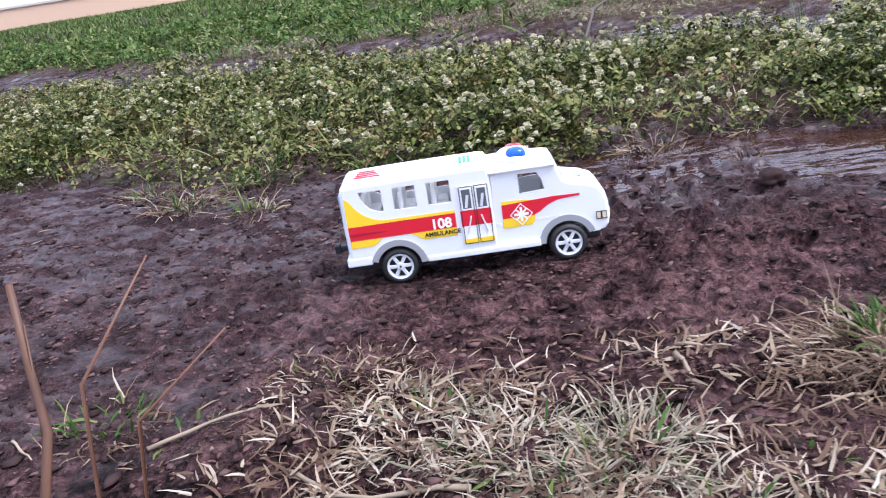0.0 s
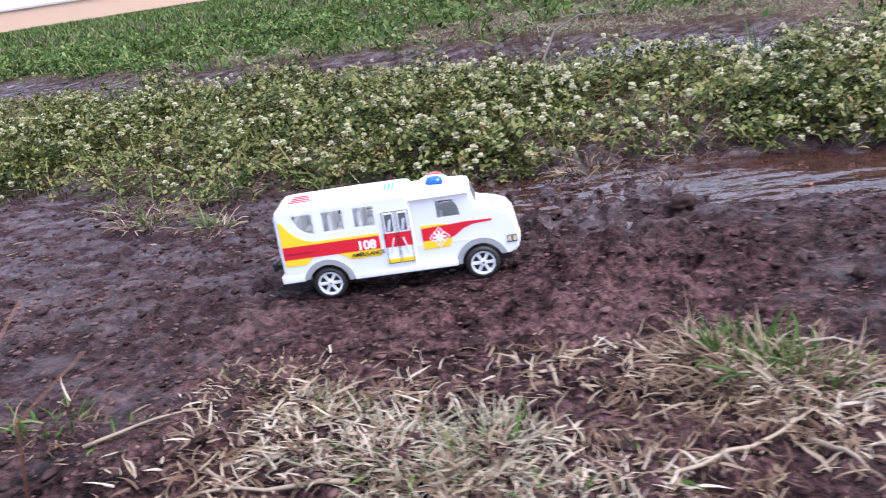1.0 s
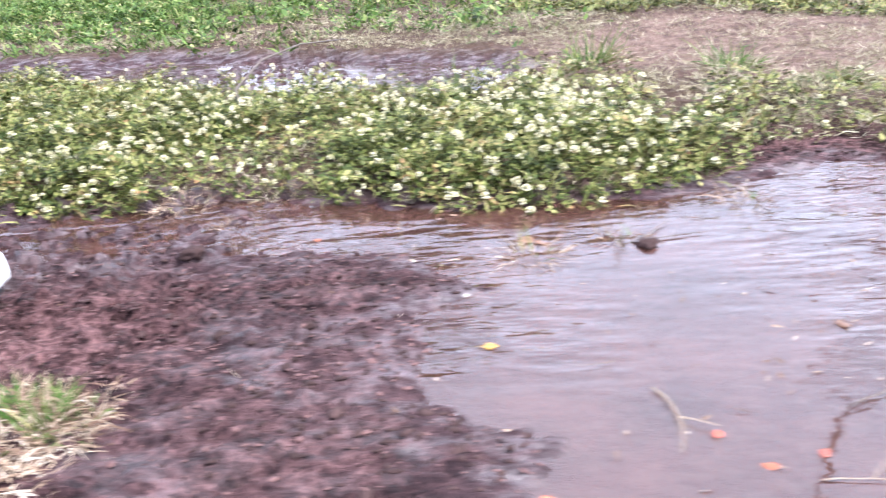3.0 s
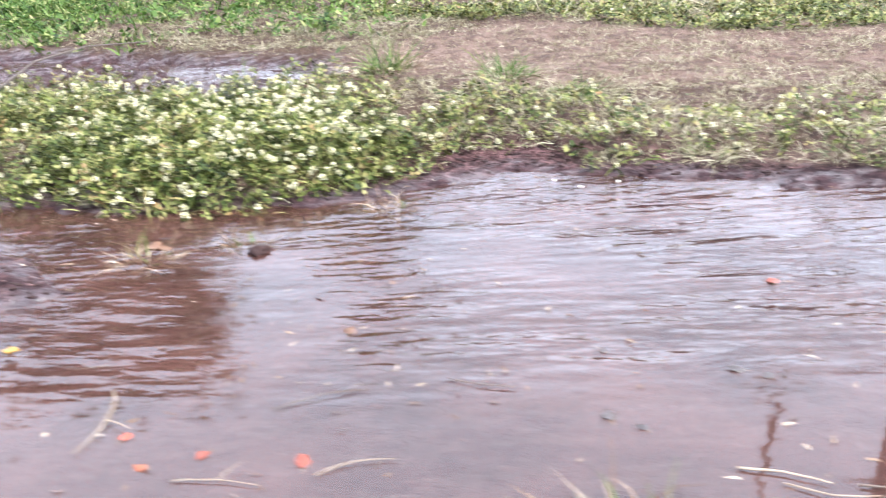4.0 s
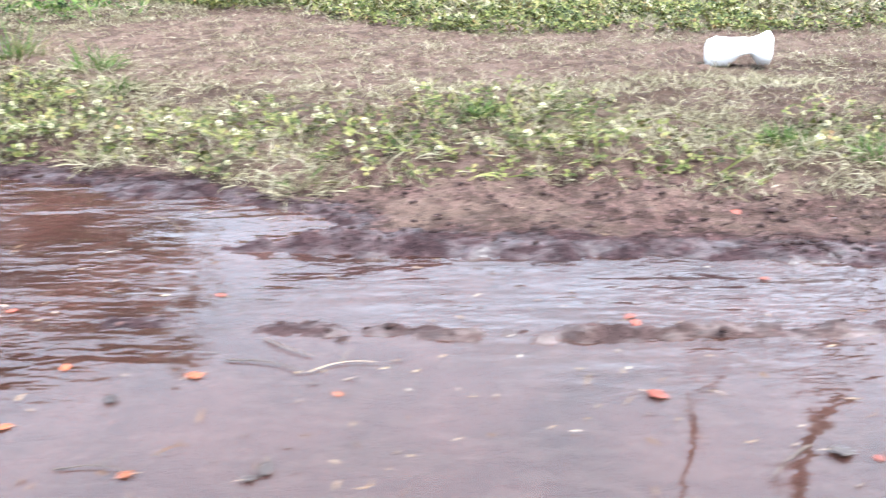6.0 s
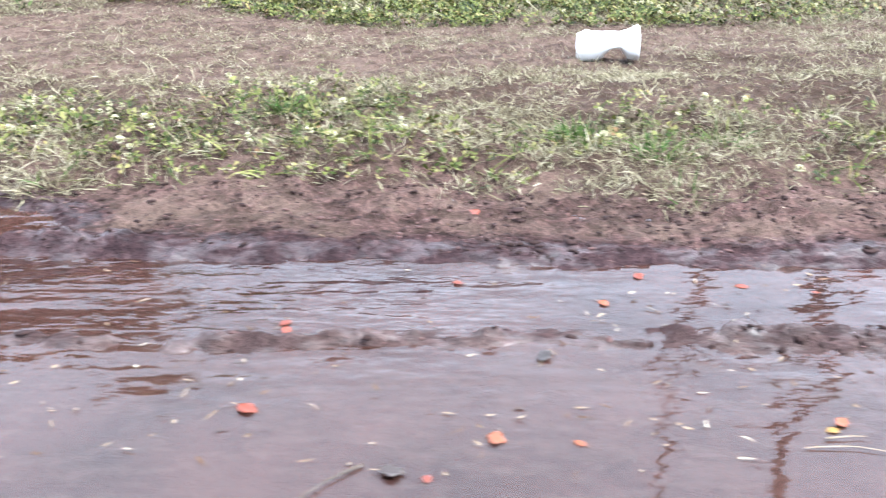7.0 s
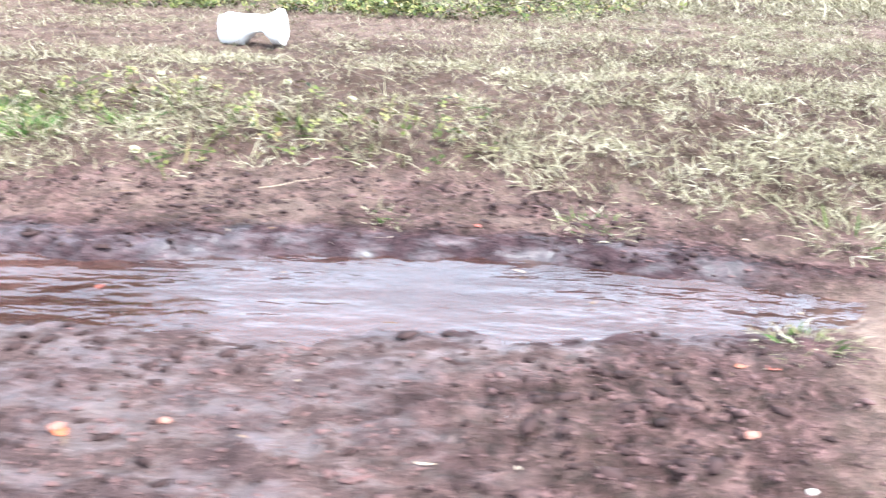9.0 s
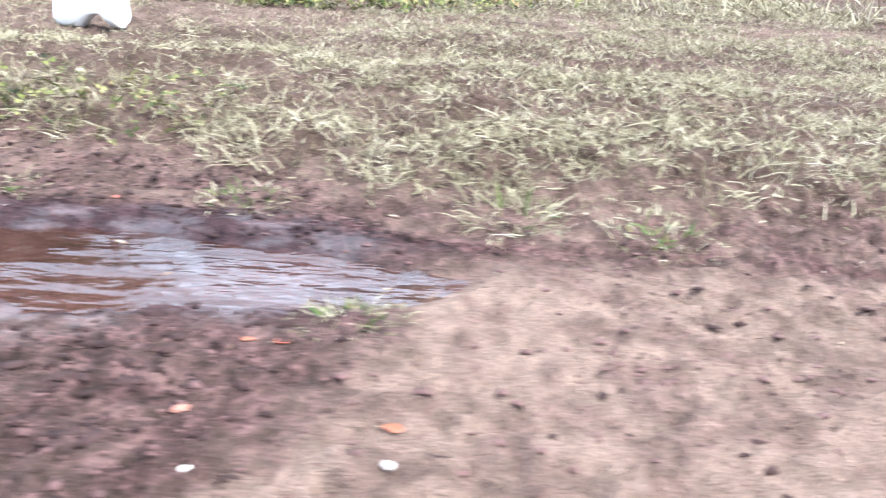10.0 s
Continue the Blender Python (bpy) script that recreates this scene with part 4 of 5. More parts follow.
def fallen_leaf(x, y, size, turn, mat, label, seed):
    r = random.Random(seed)
    bm = bmesh.new()
    nu, nv, curl, fold = 7, 5, r.uniform(-0.15, 0.45), r.uniform(0.0, 0.4)
    grid = []
    for i in range(nu):
        u = i / (nu - 1)
        w = 0.36 * math.sin(math.pi * min(u * 0.94 + 0.03, 1)) ** 0.8
        grid.append([bm.verts.new(((u - 0.5) * size, (v / (nv - 1) * 2 - 1) * w * size * r.uniform(0.7, 1.25), size * (curl * (u - 0.5) ** 2 + fold * abs(v / (nv - 1) * 2 - 1) * w + r.uniform(-0.05, 0.05)))) for v in range(nv)])
    for a, b in zip(grid, grid[1:]):
        for k in range(nv - 1):
            bm.faces.new((a[k], a[k + 1], b[k + 1], b[k]))
    out = bmesh.ops.extrude_face_region(bm, geom=bm.faces[:])
    bmesh.ops.translate(bm, vec=(0, 0, size * 0.03), verts=[g for g in out["geom"] if isinstance(g, bmesh.types.BMVert)])
    ob = part("fallen_leaf", bm, mat, None, "", True)
    stem = bmesh.new()
    bmesh.ops.create_cone(stem, segments=6, radius1=size * 0.025, radius2=size * 0.015, depth=size * 0.4, cap_ends=True)
    bmesh.ops.rotate(stem, matrix=Matrix.Rotation(radians(84), 3, "Y"), verts=stem.verts)
    bmesh.ops.translate(stem, vec=(-size * 0.66, 0, size * curl * 0.3), verts=stem.verts)
    part("stem", stem, TWIG, ob)
    ob.matrix_basis = pose(x, y, rest(x, y) + 0.0004, r.uniform(-6, 6), r.uniform(-6, 6), turn)
    return tagged(ob, label, "leaf", "fallen leaves")


def tube(points, radii, segs=7):
    bm = bmesh.new()
    rows = []
    for k, p in enumerate(points):
        p = Vector(p)
        d = (Vector(points[min(k + 1, len(points) - 1)]) - Vector(points[max(k - 1, 0)])).normalized()
        a = d.orthogonal().normalized()
        b = d.cross(a)
        rows.append([bm.verts.new(p + (a * math.cos(6.2832 * j / segs) + b * math.sin(6.2832 * j / segs)) * radii[k]) for j in range(segs)])
    for a, b in zip(rows, rows[1:]):
        for j in range(segs):
            bm.faces.new((a[j], a[(j + 1) % segs], b[(j + 1) % segs], b[j]))
    bm.faces.new(rows[0][::-1])
    bm.faces.new(rows[-1])
    return bm


def stick(x0, y0, x1, y1, r, mat, label, seed, bend=0.06, name="twig", fork=False):
    rnd = random.Random(seed)
    L = math.hypot(x1 - x0, y1 - y0)
    nx, ny = -(y1 - y0) / L, (x1 - x0) / L
    n, pts = 7, []
    amp = rnd.uniform(-bend, bend) * L
    for k in range(n):
        u = k / (n - 1)
        off = amp * math.sin(math.pi * u) + rnd.uniform(-0.012, 0.012) * L
        px, py = x0 + (x1 - x0) * u + nx * off, y0 + (y1 - y0) * u + ny * off
        pts.append((px, py, rest(px, py) + r * 0.8 + 0.002 * math.sin(2.5 * u)))
    top = max(p[2] for p in pts)
    pts = [(px, py, 0.5 * pz + 0.5 * top) for px, py, pz in pts]
    ob = part(name, tube(pts, [r * (1 - 0.55 * k / (n - 1)) * rnd.uniform(0.85, 1.1) for k in range(n)]), mat, None, "", True)
    if fork:
        a, b = pts[3], (pts[3][0] + nx * L * 0.3 + (x1 - x0) * 0.2, pts[3][1] + ny * L * 0.3 + (y1 - y0) * 0.2, pts[3][2] + 0.002)
        part("side_shoot", tube([a, ((a[0] + b[0]) / 2, (a[1] + b[1]) / 2, a[2] + 0.002), b], [r * 0.6, r * 0.45, r * 0.25]), mat, ob)
    return tagged(ob, label, "twig")


def clod(x, y, size, mat, label, seed, name="mud_clod", flat=0.6):
    rnd, amp = random.Random(seed), 0.55 if name != "stone" else 0.12
    bm = bmesh.new()
    bmesh.ops.create_icosphere(bm, subdivisions=3, radius=1)
    off = Vector((rnd.uniform(0, 50), rnd.uniform(0, 50), 3))
    for v in bm.verts:
        k = 1 + 0.35 * noise.noise(v.co * 1.2 + off) + amp * noise.noise(v.co * 3.0 + off) + 0.4 * amp * noise.noise(v.co * 8 + off)
        v.co = Vector((v.co.x * rnd.uniform(0.99, 1.01), v.co.y * 0.85, v.co.z * flat)) * k * size
    ob = part(name, bm, mat, None, "", True)
    ob.matrix_basis = pose(x, y, rest(x, y) + size * flat * 0.2, 0, 0, rnd.uniform(0, 360))
    return tagged(ob, label, "stone" if "stone" in name or "chip" in name else "clod")


def tuft(x, y, radius, height, n_dry, n_green, dry, label, seed, green=None, side=0.0):
    """A clump of grass: dry blades outside, green ones within, towards the given side."""
    r = np.random.default_rng(seed)

    def clump(n, k, width, low, high):
        d, a = radius * np.sqrt(r.random(n)) * k, r.uniform(0, 6.283, n)
        px, py = x + np.cos(a) * d + (side * radius if k < 1 else 0), y + np.sin(a) * d
        out = a + r.normal(0, 0.7, n)
        z = np.maximum(ground_height(px, py), POOL_LEVEL - 0.004)
        return blades(r, np.stack([px, py, z - 0.001], 1), height * r.lognormal(-0.45, 0.5, n).clip(0.2, 1.5), r.uniform(*width, n), out, np.clip(r.normal(low, 0.35, n), 0.05, 1.5), r.uniform(0.2, high, n))

    ob = new("grass_tuft")
    child = new("dead_grass", mesh_np("dead_grass", *clump(int(n_dry * 3.2), 1.0, (0.0007, 0.0020), 0.42, 1.5), dry))
    child.parent = ob
    tagged(child, "withered tan blades", kind="stuff")
    if n_green:
        child = new("green_grass", mesh_np("green_grass", *clump(n_green, 0.65, (0.0014, 0.0034), 0.95, 1.3), green or GRASS))
        child.parent = ob
        tagged(child, "fresh green blades", kind="stuff")
    return tagged(ob, label, "grass tuft", "grass tufts")


def build_foreground():
    pale, dry, mixed = "tuft of pale grey-green withered grass on mud", "tuft of tan dead grass lying on mud", "grass tuft with dead tan and fresh green blades"
    spots = [(0.135, -0.228, 0.055, 0.05, 190, 18, SAGE, pale), (0.19, -0.262, 0.06, 0.055, 230, 20, SAGE, pale), (0.262, -0.272, 0.05, 0.062, 230, 26, SAGE, pale),
             (0.225, -0.32, 0.06, 0.05, 200, 14, SAGE, pale), (0.08, -0.145, 0.045, 0.035, 120, 6, STRAW, dry), (0.11, -0.19, 0.05, 0.04, 140, 8, STRAW, dry), (0.03, -0.14, 0.03, 0.03, 60, 2, STRAW, dry),
             (0.345, -0.31, 0.06, 0.045, 170, 16, STRAW, mixed), (-0.035, -0.215, 0.045, 0.035, 26, 8, STRAW, dry), (0.30, -0.345, 0.06, 0.045, 150, 10, SAGE, pale)]
    for k, (x, y, r, h, nd, ng, mat, label) in enumerate(spots):
        tuft(x, y - 0.006, r * 0.85, h * 0.34, nd, ng, mat, label, 200 + k)
    tuft(0.425, -0.195, 0.050, 0.034, 240, 170, STRAW, mixed, 230, side=0.4)
    tuft(0.465, -0.215, 0.05, 0.032, 180, 60, STRAW, mixed, 231, side=0.3)
    tuft(-0.10, -0.195, 0.045, 0.024, 30, 40, STRAW, "small green grass tuft on bare mud", 232)
    tuft(1.425, -0.40, 0.045, 0.05, 40, 60, STRAW, "green grass tuft at the puddle's near edge", 233)
    tuft(3.135, -0.29, 0.035, 0.012, 50, 40, STRAW, "low green weed on churned mud", 234)
    tuft(3.835, -0.072, 0.045, 0.013, 80, 25, HAY, "low green weed beside the rut's end", 235)
    # along the bank
    for k, (x, y, r, h, nd, ng) in enumerate([(-0.26, 0.35, 0.05, 0.06, 110, 40), (-0.15, 0.30, 0.04, 0.05, 50, 50), (-0.19, 0.45, 0.06, 0.06, 60, 110), (-0.36, 0.46, 0.05, 0.05, 70, 40), (0.37, 0.415, 0.045, 0.045, 110, 6), (0.91, 0.15, 0.035, 0.035, 60, 8),
                                              (1.03, 0.19, 0.03, 0.03, 40, 8), (1.22, 0.30, 0.03, 0.035, 50, 4), (1.14, 1.33, 0.10, 0.09, 120, 160), (1.44, 1.13, 0.09, 0.07, 90, 120), (1.58, 0.90, 0.07, 0.06, 80, 70),
                                              (2.34, 0.66, 0.06, 0.04, 20, 120), (1.72, 0.45, 0.04, 0.05, 70, 5), (2.95, 0.26, 0.05, 0.03, 90, 20), (3.46, 0.165, 0.03, 0.013, 40, 20), (3.695, 0.165, 0.05, 0.018, 60, 30),
                                              (3.98, 0.17, 0.06, 0.035, 110, 10), (4.13, 0.14, 0.06, 0.024, 80, 40), (2.07, 0.31, 0.05, 0.035, 90, 10), (-0.02, 0.46, 0.05, 0.05, 50, 90), (0.5, 0.46, 0.05, 0.05, 60, 20), (0.8, 1.17, 0.04, 0.09, 5, 60),
                                              (2.84, 0.48, 0.08, 0.035, 60, 200), (2.95, 0.40, 0.07, 0.03, 80, 150), (3.06, 0.46, 0.06, 0.03, 60, 60)]):
        tuft(x, y, r, h * (1.0 if x > 0.6 else 0.62), nd, ng, HAY if x > 1.3 else STRAW, "straw and green grass clump on the bank" if ng > 30 else "clump of dead brown grass at the bank's foot", 300 + k)


def build_bits():
    r = np.random.default_rng(11)

    def bare(x, y):
        pool, rut, bank = masks(x, y)
        return smooth(0.03, -0.02, bank) * (1 - 0.8 * smooth(-0.02, 0.02, pool))

    # crumbs of mud
    ico = bmesh.new()
    bmesh.ops.create_icosphere(ico, subdivisions=1, radius=1)
    iv, fi = np.array([v.co[:] for v in ico.verts]), np.array([[v.index for v in f.verts] for f in ico.faces])
    ico.free()

    def crumbs(name, count, dens, typical, most, mat, label, flat=0.38):
        x, y = scatter(r, count, (-0.75, -0.45, 4.6, 0.6), dens)
        n = len(x)
        size = r.lognormal(math.log(typical), 0.45, n).clip(typical * 0.5, most)
        v = iv[None] * (1 + r.uniform(-0.45, 0.4, (n, len(iv), 1))) * size[:, None, None] * np.array([1.6, 1.0, flat])
        spin = r.uniform(0, 6.28, n)
        c, s = np.cos(spin)[:, None], np.sin(spin)[:, None]
        v = np.stack([v[..., 0] * c - v[..., 1] * s, v[..., 0] * s + v[..., 1] * c, v[..., 2]], 2)
        v = v + np.stack([x, y, ground_height(x, y) + size * 0.12], 1)[:, None]
        stuff(name, mesh_np(name, v.reshape(-1, 3), (np.arange(n)[:, None, None] * len(iv) + fi).reshape(-1, 3), mat, shade=False), label, "mud")

    crumbs("mud_crumbs", 60000, lambda x, y: bare(x, y) * (0.12 + 0.88 * smooth(0.5, 0.68, fbm(x, y, 7, 121))) * np.where((x > 2.6) & (y < -0.1), 1.7, np.where(x > 1.0, 0.5, 1.6)),
           0.0014, 0.0038, CRUMB, "scattered crumbs and lumps of dark mud")
    crumbs("wet_crumbs", 52000, lambda x, y: bare(x, y) * (0.25 + 0.75 * smooth(0.42, 0.6, fbm(x, y, 5, 127))) * (1 - smooth(-0.02, 0.01, masks(x, y)[0])) * np.where(x > 3.8, 0.05, np.where(x < 0.8, 0.5, 0.7)),
           0.0021, 0.0045, DARK_CRUMB, "near-black wet mud crumbs strewn over paler mud")
    crumbs("mud_lumps", 16000, lambda x, y: bare(x, y) * smooth(0.42, 0.6, fbm(x, y, 6, 129)) * (1 - smooth(-0.015, 0.01, masks(x, y)[0])) * np.where(x > 3.78, 0.06, np.where((x > 2.55) & (y < -0.07), 1.0, np.where((x > 0.35) & (x < 1.0), 0.65, 0.3))),
           0.0030, 0.0068, DARK_CRUMB, "dark wet lumps of churned mud", 0.26)
    # chaff on the mud, thick near the dead grass, thin on the water
    dens = lambda x, y: (0.10 + 0.9 * smooth(0.14, 0.0, np.hypot((x - 0.25) / 3.2, y + 0.2)) * smooth(0.02, -0.1, y)) * (0.3 + 0.7 * smooth(0.42, 0.6, fbm(x, y, 8, 131))) * (1 - smooth(0.0, 0.1, masks(x, y)[2]))
    x, y = scatter(r, 9000, (-0.5, -0.45, 4.5, 0.5), dens)
    n = len(x)
    z = np.maximum(ground_height(x, y), POOL_LEVEL) + 0.0015
    stuff("chaff", mesh_np("chaff", *blades(r, np.stack([x, y, z], 1), r.lognormal(math.log(0.009), 0.5, n).clip(0.003, 0.035), r.uniform(0.0008, 0.0028, n), r.uniform(0, 6.28, n), r.uniform(-0.05, 0.25, n), r.uniform(0, 0.3, n)), STRAW),
          "bits of pale straw and chaff strewn on the mud", "chaff")
    x, y = scatter(r, 1500, (0.85, -0.6, 3.1, 0.12), lambda x, y: smooth(0.0, 0.03, masks(x, y)[0]) * (0.08 + 0.5 * smooth(0.5, 0.62, fbm(x, y, 6, 151))))
    n = len(x)
    stuff("floating_bits", mesh_np("floating_bits", *blades(r, np.stack([x, y, np.full(n, POOL_LEVEL + 0.0012)], 1), r.uniform(0.003, 0.012, n), r.uniform(0.0010, 0.0028, n), r.normal(0.1, 0.8, n), r.uniform(-0.02, 0.1, n), r.uniform(0, 0.1, n)), STRAW),
          "small pale bits of plant floating on the puddle", "debris")
    # dense dead blades under the foreground tufts
    dens = lambda x, y: smooth(0.15, 0.05, np.abs(y + 0.26)) * smooth(0.55, 0.45, x) * smooth(-0.03, 0.10, x) * (0.25 + 0.75 * smooth(0.4, 0.55, fbm(x, y, 11, 141)))
    x, y = scatter(r, 13000, (-0.15, -0.42, 0.56, -0.09), dens)
    n = len(x)
    stuff("dead_grass_litter", mesh_np("dead_grass_litter", *blades(r, lay(x, y, 0.003), r.uniform(0.005, 0.024, n), r.uniform(0.0008, 0.0028, n), r.uniform(0, 6.28, n), r.uniform(0.0, 0.6, n), r.uniform(0.1, 0.8, n)), STRAW),
          "tan dead grass litter on dark mud", "litter")
    leaves = [(0.853, -0.08, 0.030, LEAF_YELLOW), (1.032, -0.24, 0.022, LEAF_RED), (1.06, -0.282, 0.024, LEAF_ORANGE), (1.105, -0.269, 0.022, LEAF_RED), (1.446, -0.131, 0.02, LEAF_DARK), (0.89, -0.31, 0.022, LEAF_ORANGE), (1.187, -0.282, 0.03, LEAF_RED),
              (1.856, -0.256, 0.024, LEAF_ORANGE), (1.676, -0.339, 0.02, LEAF_ORANGE), (1.731, -0.352, 0.024, LEAF_RED), (1.58, -0.187, 0.022, LEAF_DARK), (1.455, -0.255, 0.02, LEAF_DARK), (1.931, -0.253, 0.024, LEAF_ORANGE), (1.941, -0.162, 0.022, LEAF_ORANGE),
              (1.833, -0.05, 0.020, LEAF_RED), (1.654, 0.001, 0.03, LEAF_RED), (2.043, -0.013, 0.024, LEAF_RED), (2.067, -0.176, 0.022, LEAF_ORANGE), (1.812, -0.339, 0.022, LEAF_YELLOW), (2.147, -0.315, 0.022, LEAF_DARK), (2.665, 0.20, 0.034, LEAF_RED), (2.643, 0.024, 0.020, LEAF_RED), (2.671, -0.242, 0.034, LEAF_ORANGE),
              (2.472, -0.205, 0.034, LEAF_RED), (2.061, -0.174, 0.022, LEAF_ORANGE), (2.197, -0.204, 0.018, LEAF_ORANGE), (2.053, -0.311, 0.022, LEAF_ORANGE), (2.838, 0.04, 0.026, LEAF_RED), (2.942, 0.016, 0.024, LEAF_RED), (2.62, -0.289, 0.018, LEAF_RED), (2.734, -0.248, 0.018, LEAF_ORANGE),
              (2.993, -0.214, 0.018, LEAF_ORANGE), (2.79, -0.023, 0.022, LEAF_ORANGE), (2.93, -0.232, 0.020, LEAF_YELLOW), (2.479, -0.077, 0.024, LEAF_RED), (3.012, 0.0, 0.016, LEAF_RED), (3.209, -0.007, 0.016, LEAF_RED), (3.275, -0.23, 0.024, LEAF_ORANGE), (2.476, -0.063, 0.026, LEAF_RED),
              (3.563, 0.155, 0.018, LEAF_RED), (3.766, -0.116, 0.018, LEAF_ORANGE), (0.62, 0.24, 0.022, LEAF_ORANGE), (3.88, -0.215, 0.024, LEAF_ORANGE),
              (0.905, 0.195, 0.05, LEAF_BROWN), (0.925, 0.185, 0.04, LEAF_BROWN), (1.05, 0.175, 0.05, LEAF_DARK), (2.003, -0.213, 0.026, LEAF_DARK), (1.795, -0.062, 0.026, LEAF_DARK), (1.432, -0.237, 0.03, LEAF_DARK), (1.556, -0.174, 0.028, LEAF_DARK),
              (1.71, -0.263, 0.026, LEAF_DARK), (1.781, -0.252, 0.026, LEAF_DARK), (1.801, -0.241, 0.03, LEAF_ORANGE), (1.701, -0.338, 0.026, LEAF_ORANGE), (1.647, -0.325, 0.02, LEAF_YELLOW), (2.157, -0.305, 0.03, LEAF_DARK), (2.594, -0.283, 0.034, LEAF_DARK),
              (2.72, -0.125, 0.034, LEAF_DARK), (3.002, -0.202, 0.034, LEAF_BROWN), (2.94, -0.223, 0.026, LEAF_ORANGE), (3.208, -0.229, 0.036, LEAF_BROWN), (3.792, -0.117, 0.022, LEAF_RED), (1.2, -0.07, 0.03, LEAF_BROWN)]
    words = {"orange_leaf": "orange fallen leaf, wet, curled at the edges", "red_brown_leaf": "red-brown fallen leaf, wet and folded", "yellow_leaf": "yellow fallen leaf lying on wet ground", "brown_leaf": "brown curled dead leaf on wet ground", "dark_wet_leaf": "dark rotten leaf lying in shallow water"}
    for k, (x, y, s, mat) in enumerate(leaves):
        fallen_leaf(x, y, s * 0.54, (k * 77) % 360, mat, words[mat.name], 400 + k)
    for k, (x, y, s) in enumerate([(3.27, -0.225, 0.012), (3.745, -0.205, 0.011), (3.338, -0.21, 0.009)]):
        clod(x, y, s * 0.45, BRICK, "small orange brick chip in the mud", 450 + k, "brick_chip", 0.42)
    for k, (x, y, s) in enumerate([(3.88, -0.25, 0.014), (3.765, -0.26, 0.011), (3.80, -0.30, 0.008), (1.50, 0.36, 0.012), (1.56, 0.38, 0.010), (1.465, 0.40, 0.009)]):
        clod(x, y, s * 0.30, PALE, "small pale stone on the ground", 460 + k, "stone")
    for k, (x, y, s) in enumerate([(0.463, 0.185, 0.016), (1.056, 0.158, 0.013), (0.24, -0.115, 0.008), (0.62, -0.18, 0.006), (0.72, -0.23, 0.006), (0.57, -0.05, 0.008), (0.66, -0.03, 0.008)]):
        clod(x, y, s, DARK_CRUMB, "dark wet lump of mud standing proud", 480 + k)
    straws = [(0.313, -0.147, 0.357, -0.138, 0.0014), (0.301, -0.172, 0.306, -0.206, 0.0024), (0.303, -0.158, 0.338, -0.171, 0.0016), (0.367, -0.323, 0.464, -0.267, 0.0017), (0.452, -0.295, 0.476, -0.335, 0.0022), (0.05, -0.265, 0.10, -0.30, 0.002), (-0.05, -0.235, 0.02, -0.19, 0.0018),
              (-0.16, -0.215, -0.13, -0.24, 0.0012), (0.17, -0.30, 0.06, -0.305, 0.002), (0.40, -0.24, 0.36, -0.255, 0.0014)]
    for k, (a, b, c, d, rad) in enumerate(straws):
        stick(a, b, c, d, rad, TWIG, "broken length of pale dry straw on mud", 500 + k, name="straw_stalk")
    twigs = [(0.996, -0.17, 0.998, -0.263, 0.0026, TWIG), (1.668, -0.24, 1.742, -0.251, 0.0018, TWIG), (1.539, -0.33, 1.598, -0.348, 0.0016, TWIG), (1.999, -0.306, 2.06, -0.312, 0.0015, BARK), (1.664, -0.245, 1.723, -0.243, 0.0014, BARK), (2.085, -0.15, 2.161, -0.17, 0.0018, BARK),
             (2.165, -0.17, 2.225, -0.154, 0.0014, TWIG), (1.887, 0.22, 1.947, 0.154, 0.0014, TWIG), (2.90, -0.255, 2.96, -0.26, 0.0014, TWIG), (1.09, -0.30, 1.16, -0.31, 0.0014, TWIG), (1.2, -0.30, 1.26, -0.285, 0.0014, TWIG), (0.97, -0.12, 0.93, -0.125, 0.0012, BARK),
             (1.30, -0.17, 1.36, -0.19, 0.0014, BARK), (2.572, -0.275, 2.53, -0.315, 0.0024, BARK), (3.30, 0.245, 3.38, 0.30, 0.0015, TWIG), (3.62, 0.25, 3.68, 0.31, 0.0017, TWIG), (4.05, 1.78, 4.2, 1.70, 0.004, BARK),
             (1.512, -0.312, 1.571, -0.333, 0.0022, TWIG), (1.589, -0.335, 1.631, -0.341, 0.0022, BARK), (2.112, -0.11, 2.165, -0.142, 0.0024, BARK), (1.058, 0.18, 1.10, 0.235, 0.0024, BARK), (1.04, 0.175, 1.14, 0.19, 0.0016, BARK),
             (2.92, -0.243, 2.95, -0.241, 0.0018, TWIG), (1.15, -0.21, 1.23, -0.185, 0.0014, BARK), (3.79, 0.26, 3.85, 0.215, 0.0016, TWIG)]
    for k, (a, b, c, d, rad, mat) in enumerate(twigs):
        stick(a, b, c, d, rad * 0.46, mat, "thin bleached twig lying in the puddle" if mat is TWIG else "thin dark twig lying on wet ground", 520 + k, 0.12, fork=k % 3 == 0)
    # dead stalks close to the lens and an arching bramble shoot
    for k, pts in enumerate([[(0.005, -0.40, 0.0), (0.001, -0.394, 0.09), (0.001, -0.378, 0.114), (-0.005, -0.367, 0.143), (-0.009, -0.356, 0.177)], [(0.0, -0.385, 0.10), (-0.002, -0.372, 0.13), (-0.004, -0.362, 0.16)],
                             [(0.07, -0.49, 0.0), (0.095, -0.475, 0.187), (0.112, -0.452, 0.215)], [(0.075, -0.48, 0.0), (0.103, -0.467, 0.169), (0.13, -0.453, 0.19)]]):
        ob = part("dead_stalk", tube(pts, [0.0024, 0.0023, 0.0022, 0.002, 0.0016][:len(pts)] if k == 0 else [0.0007, 0.0006, 0.0003][:len(pts)]), STALK, None, "", True)
        tagged(ob, "upright dead brown plant stalk in mud", "stalk", "dead stalks")
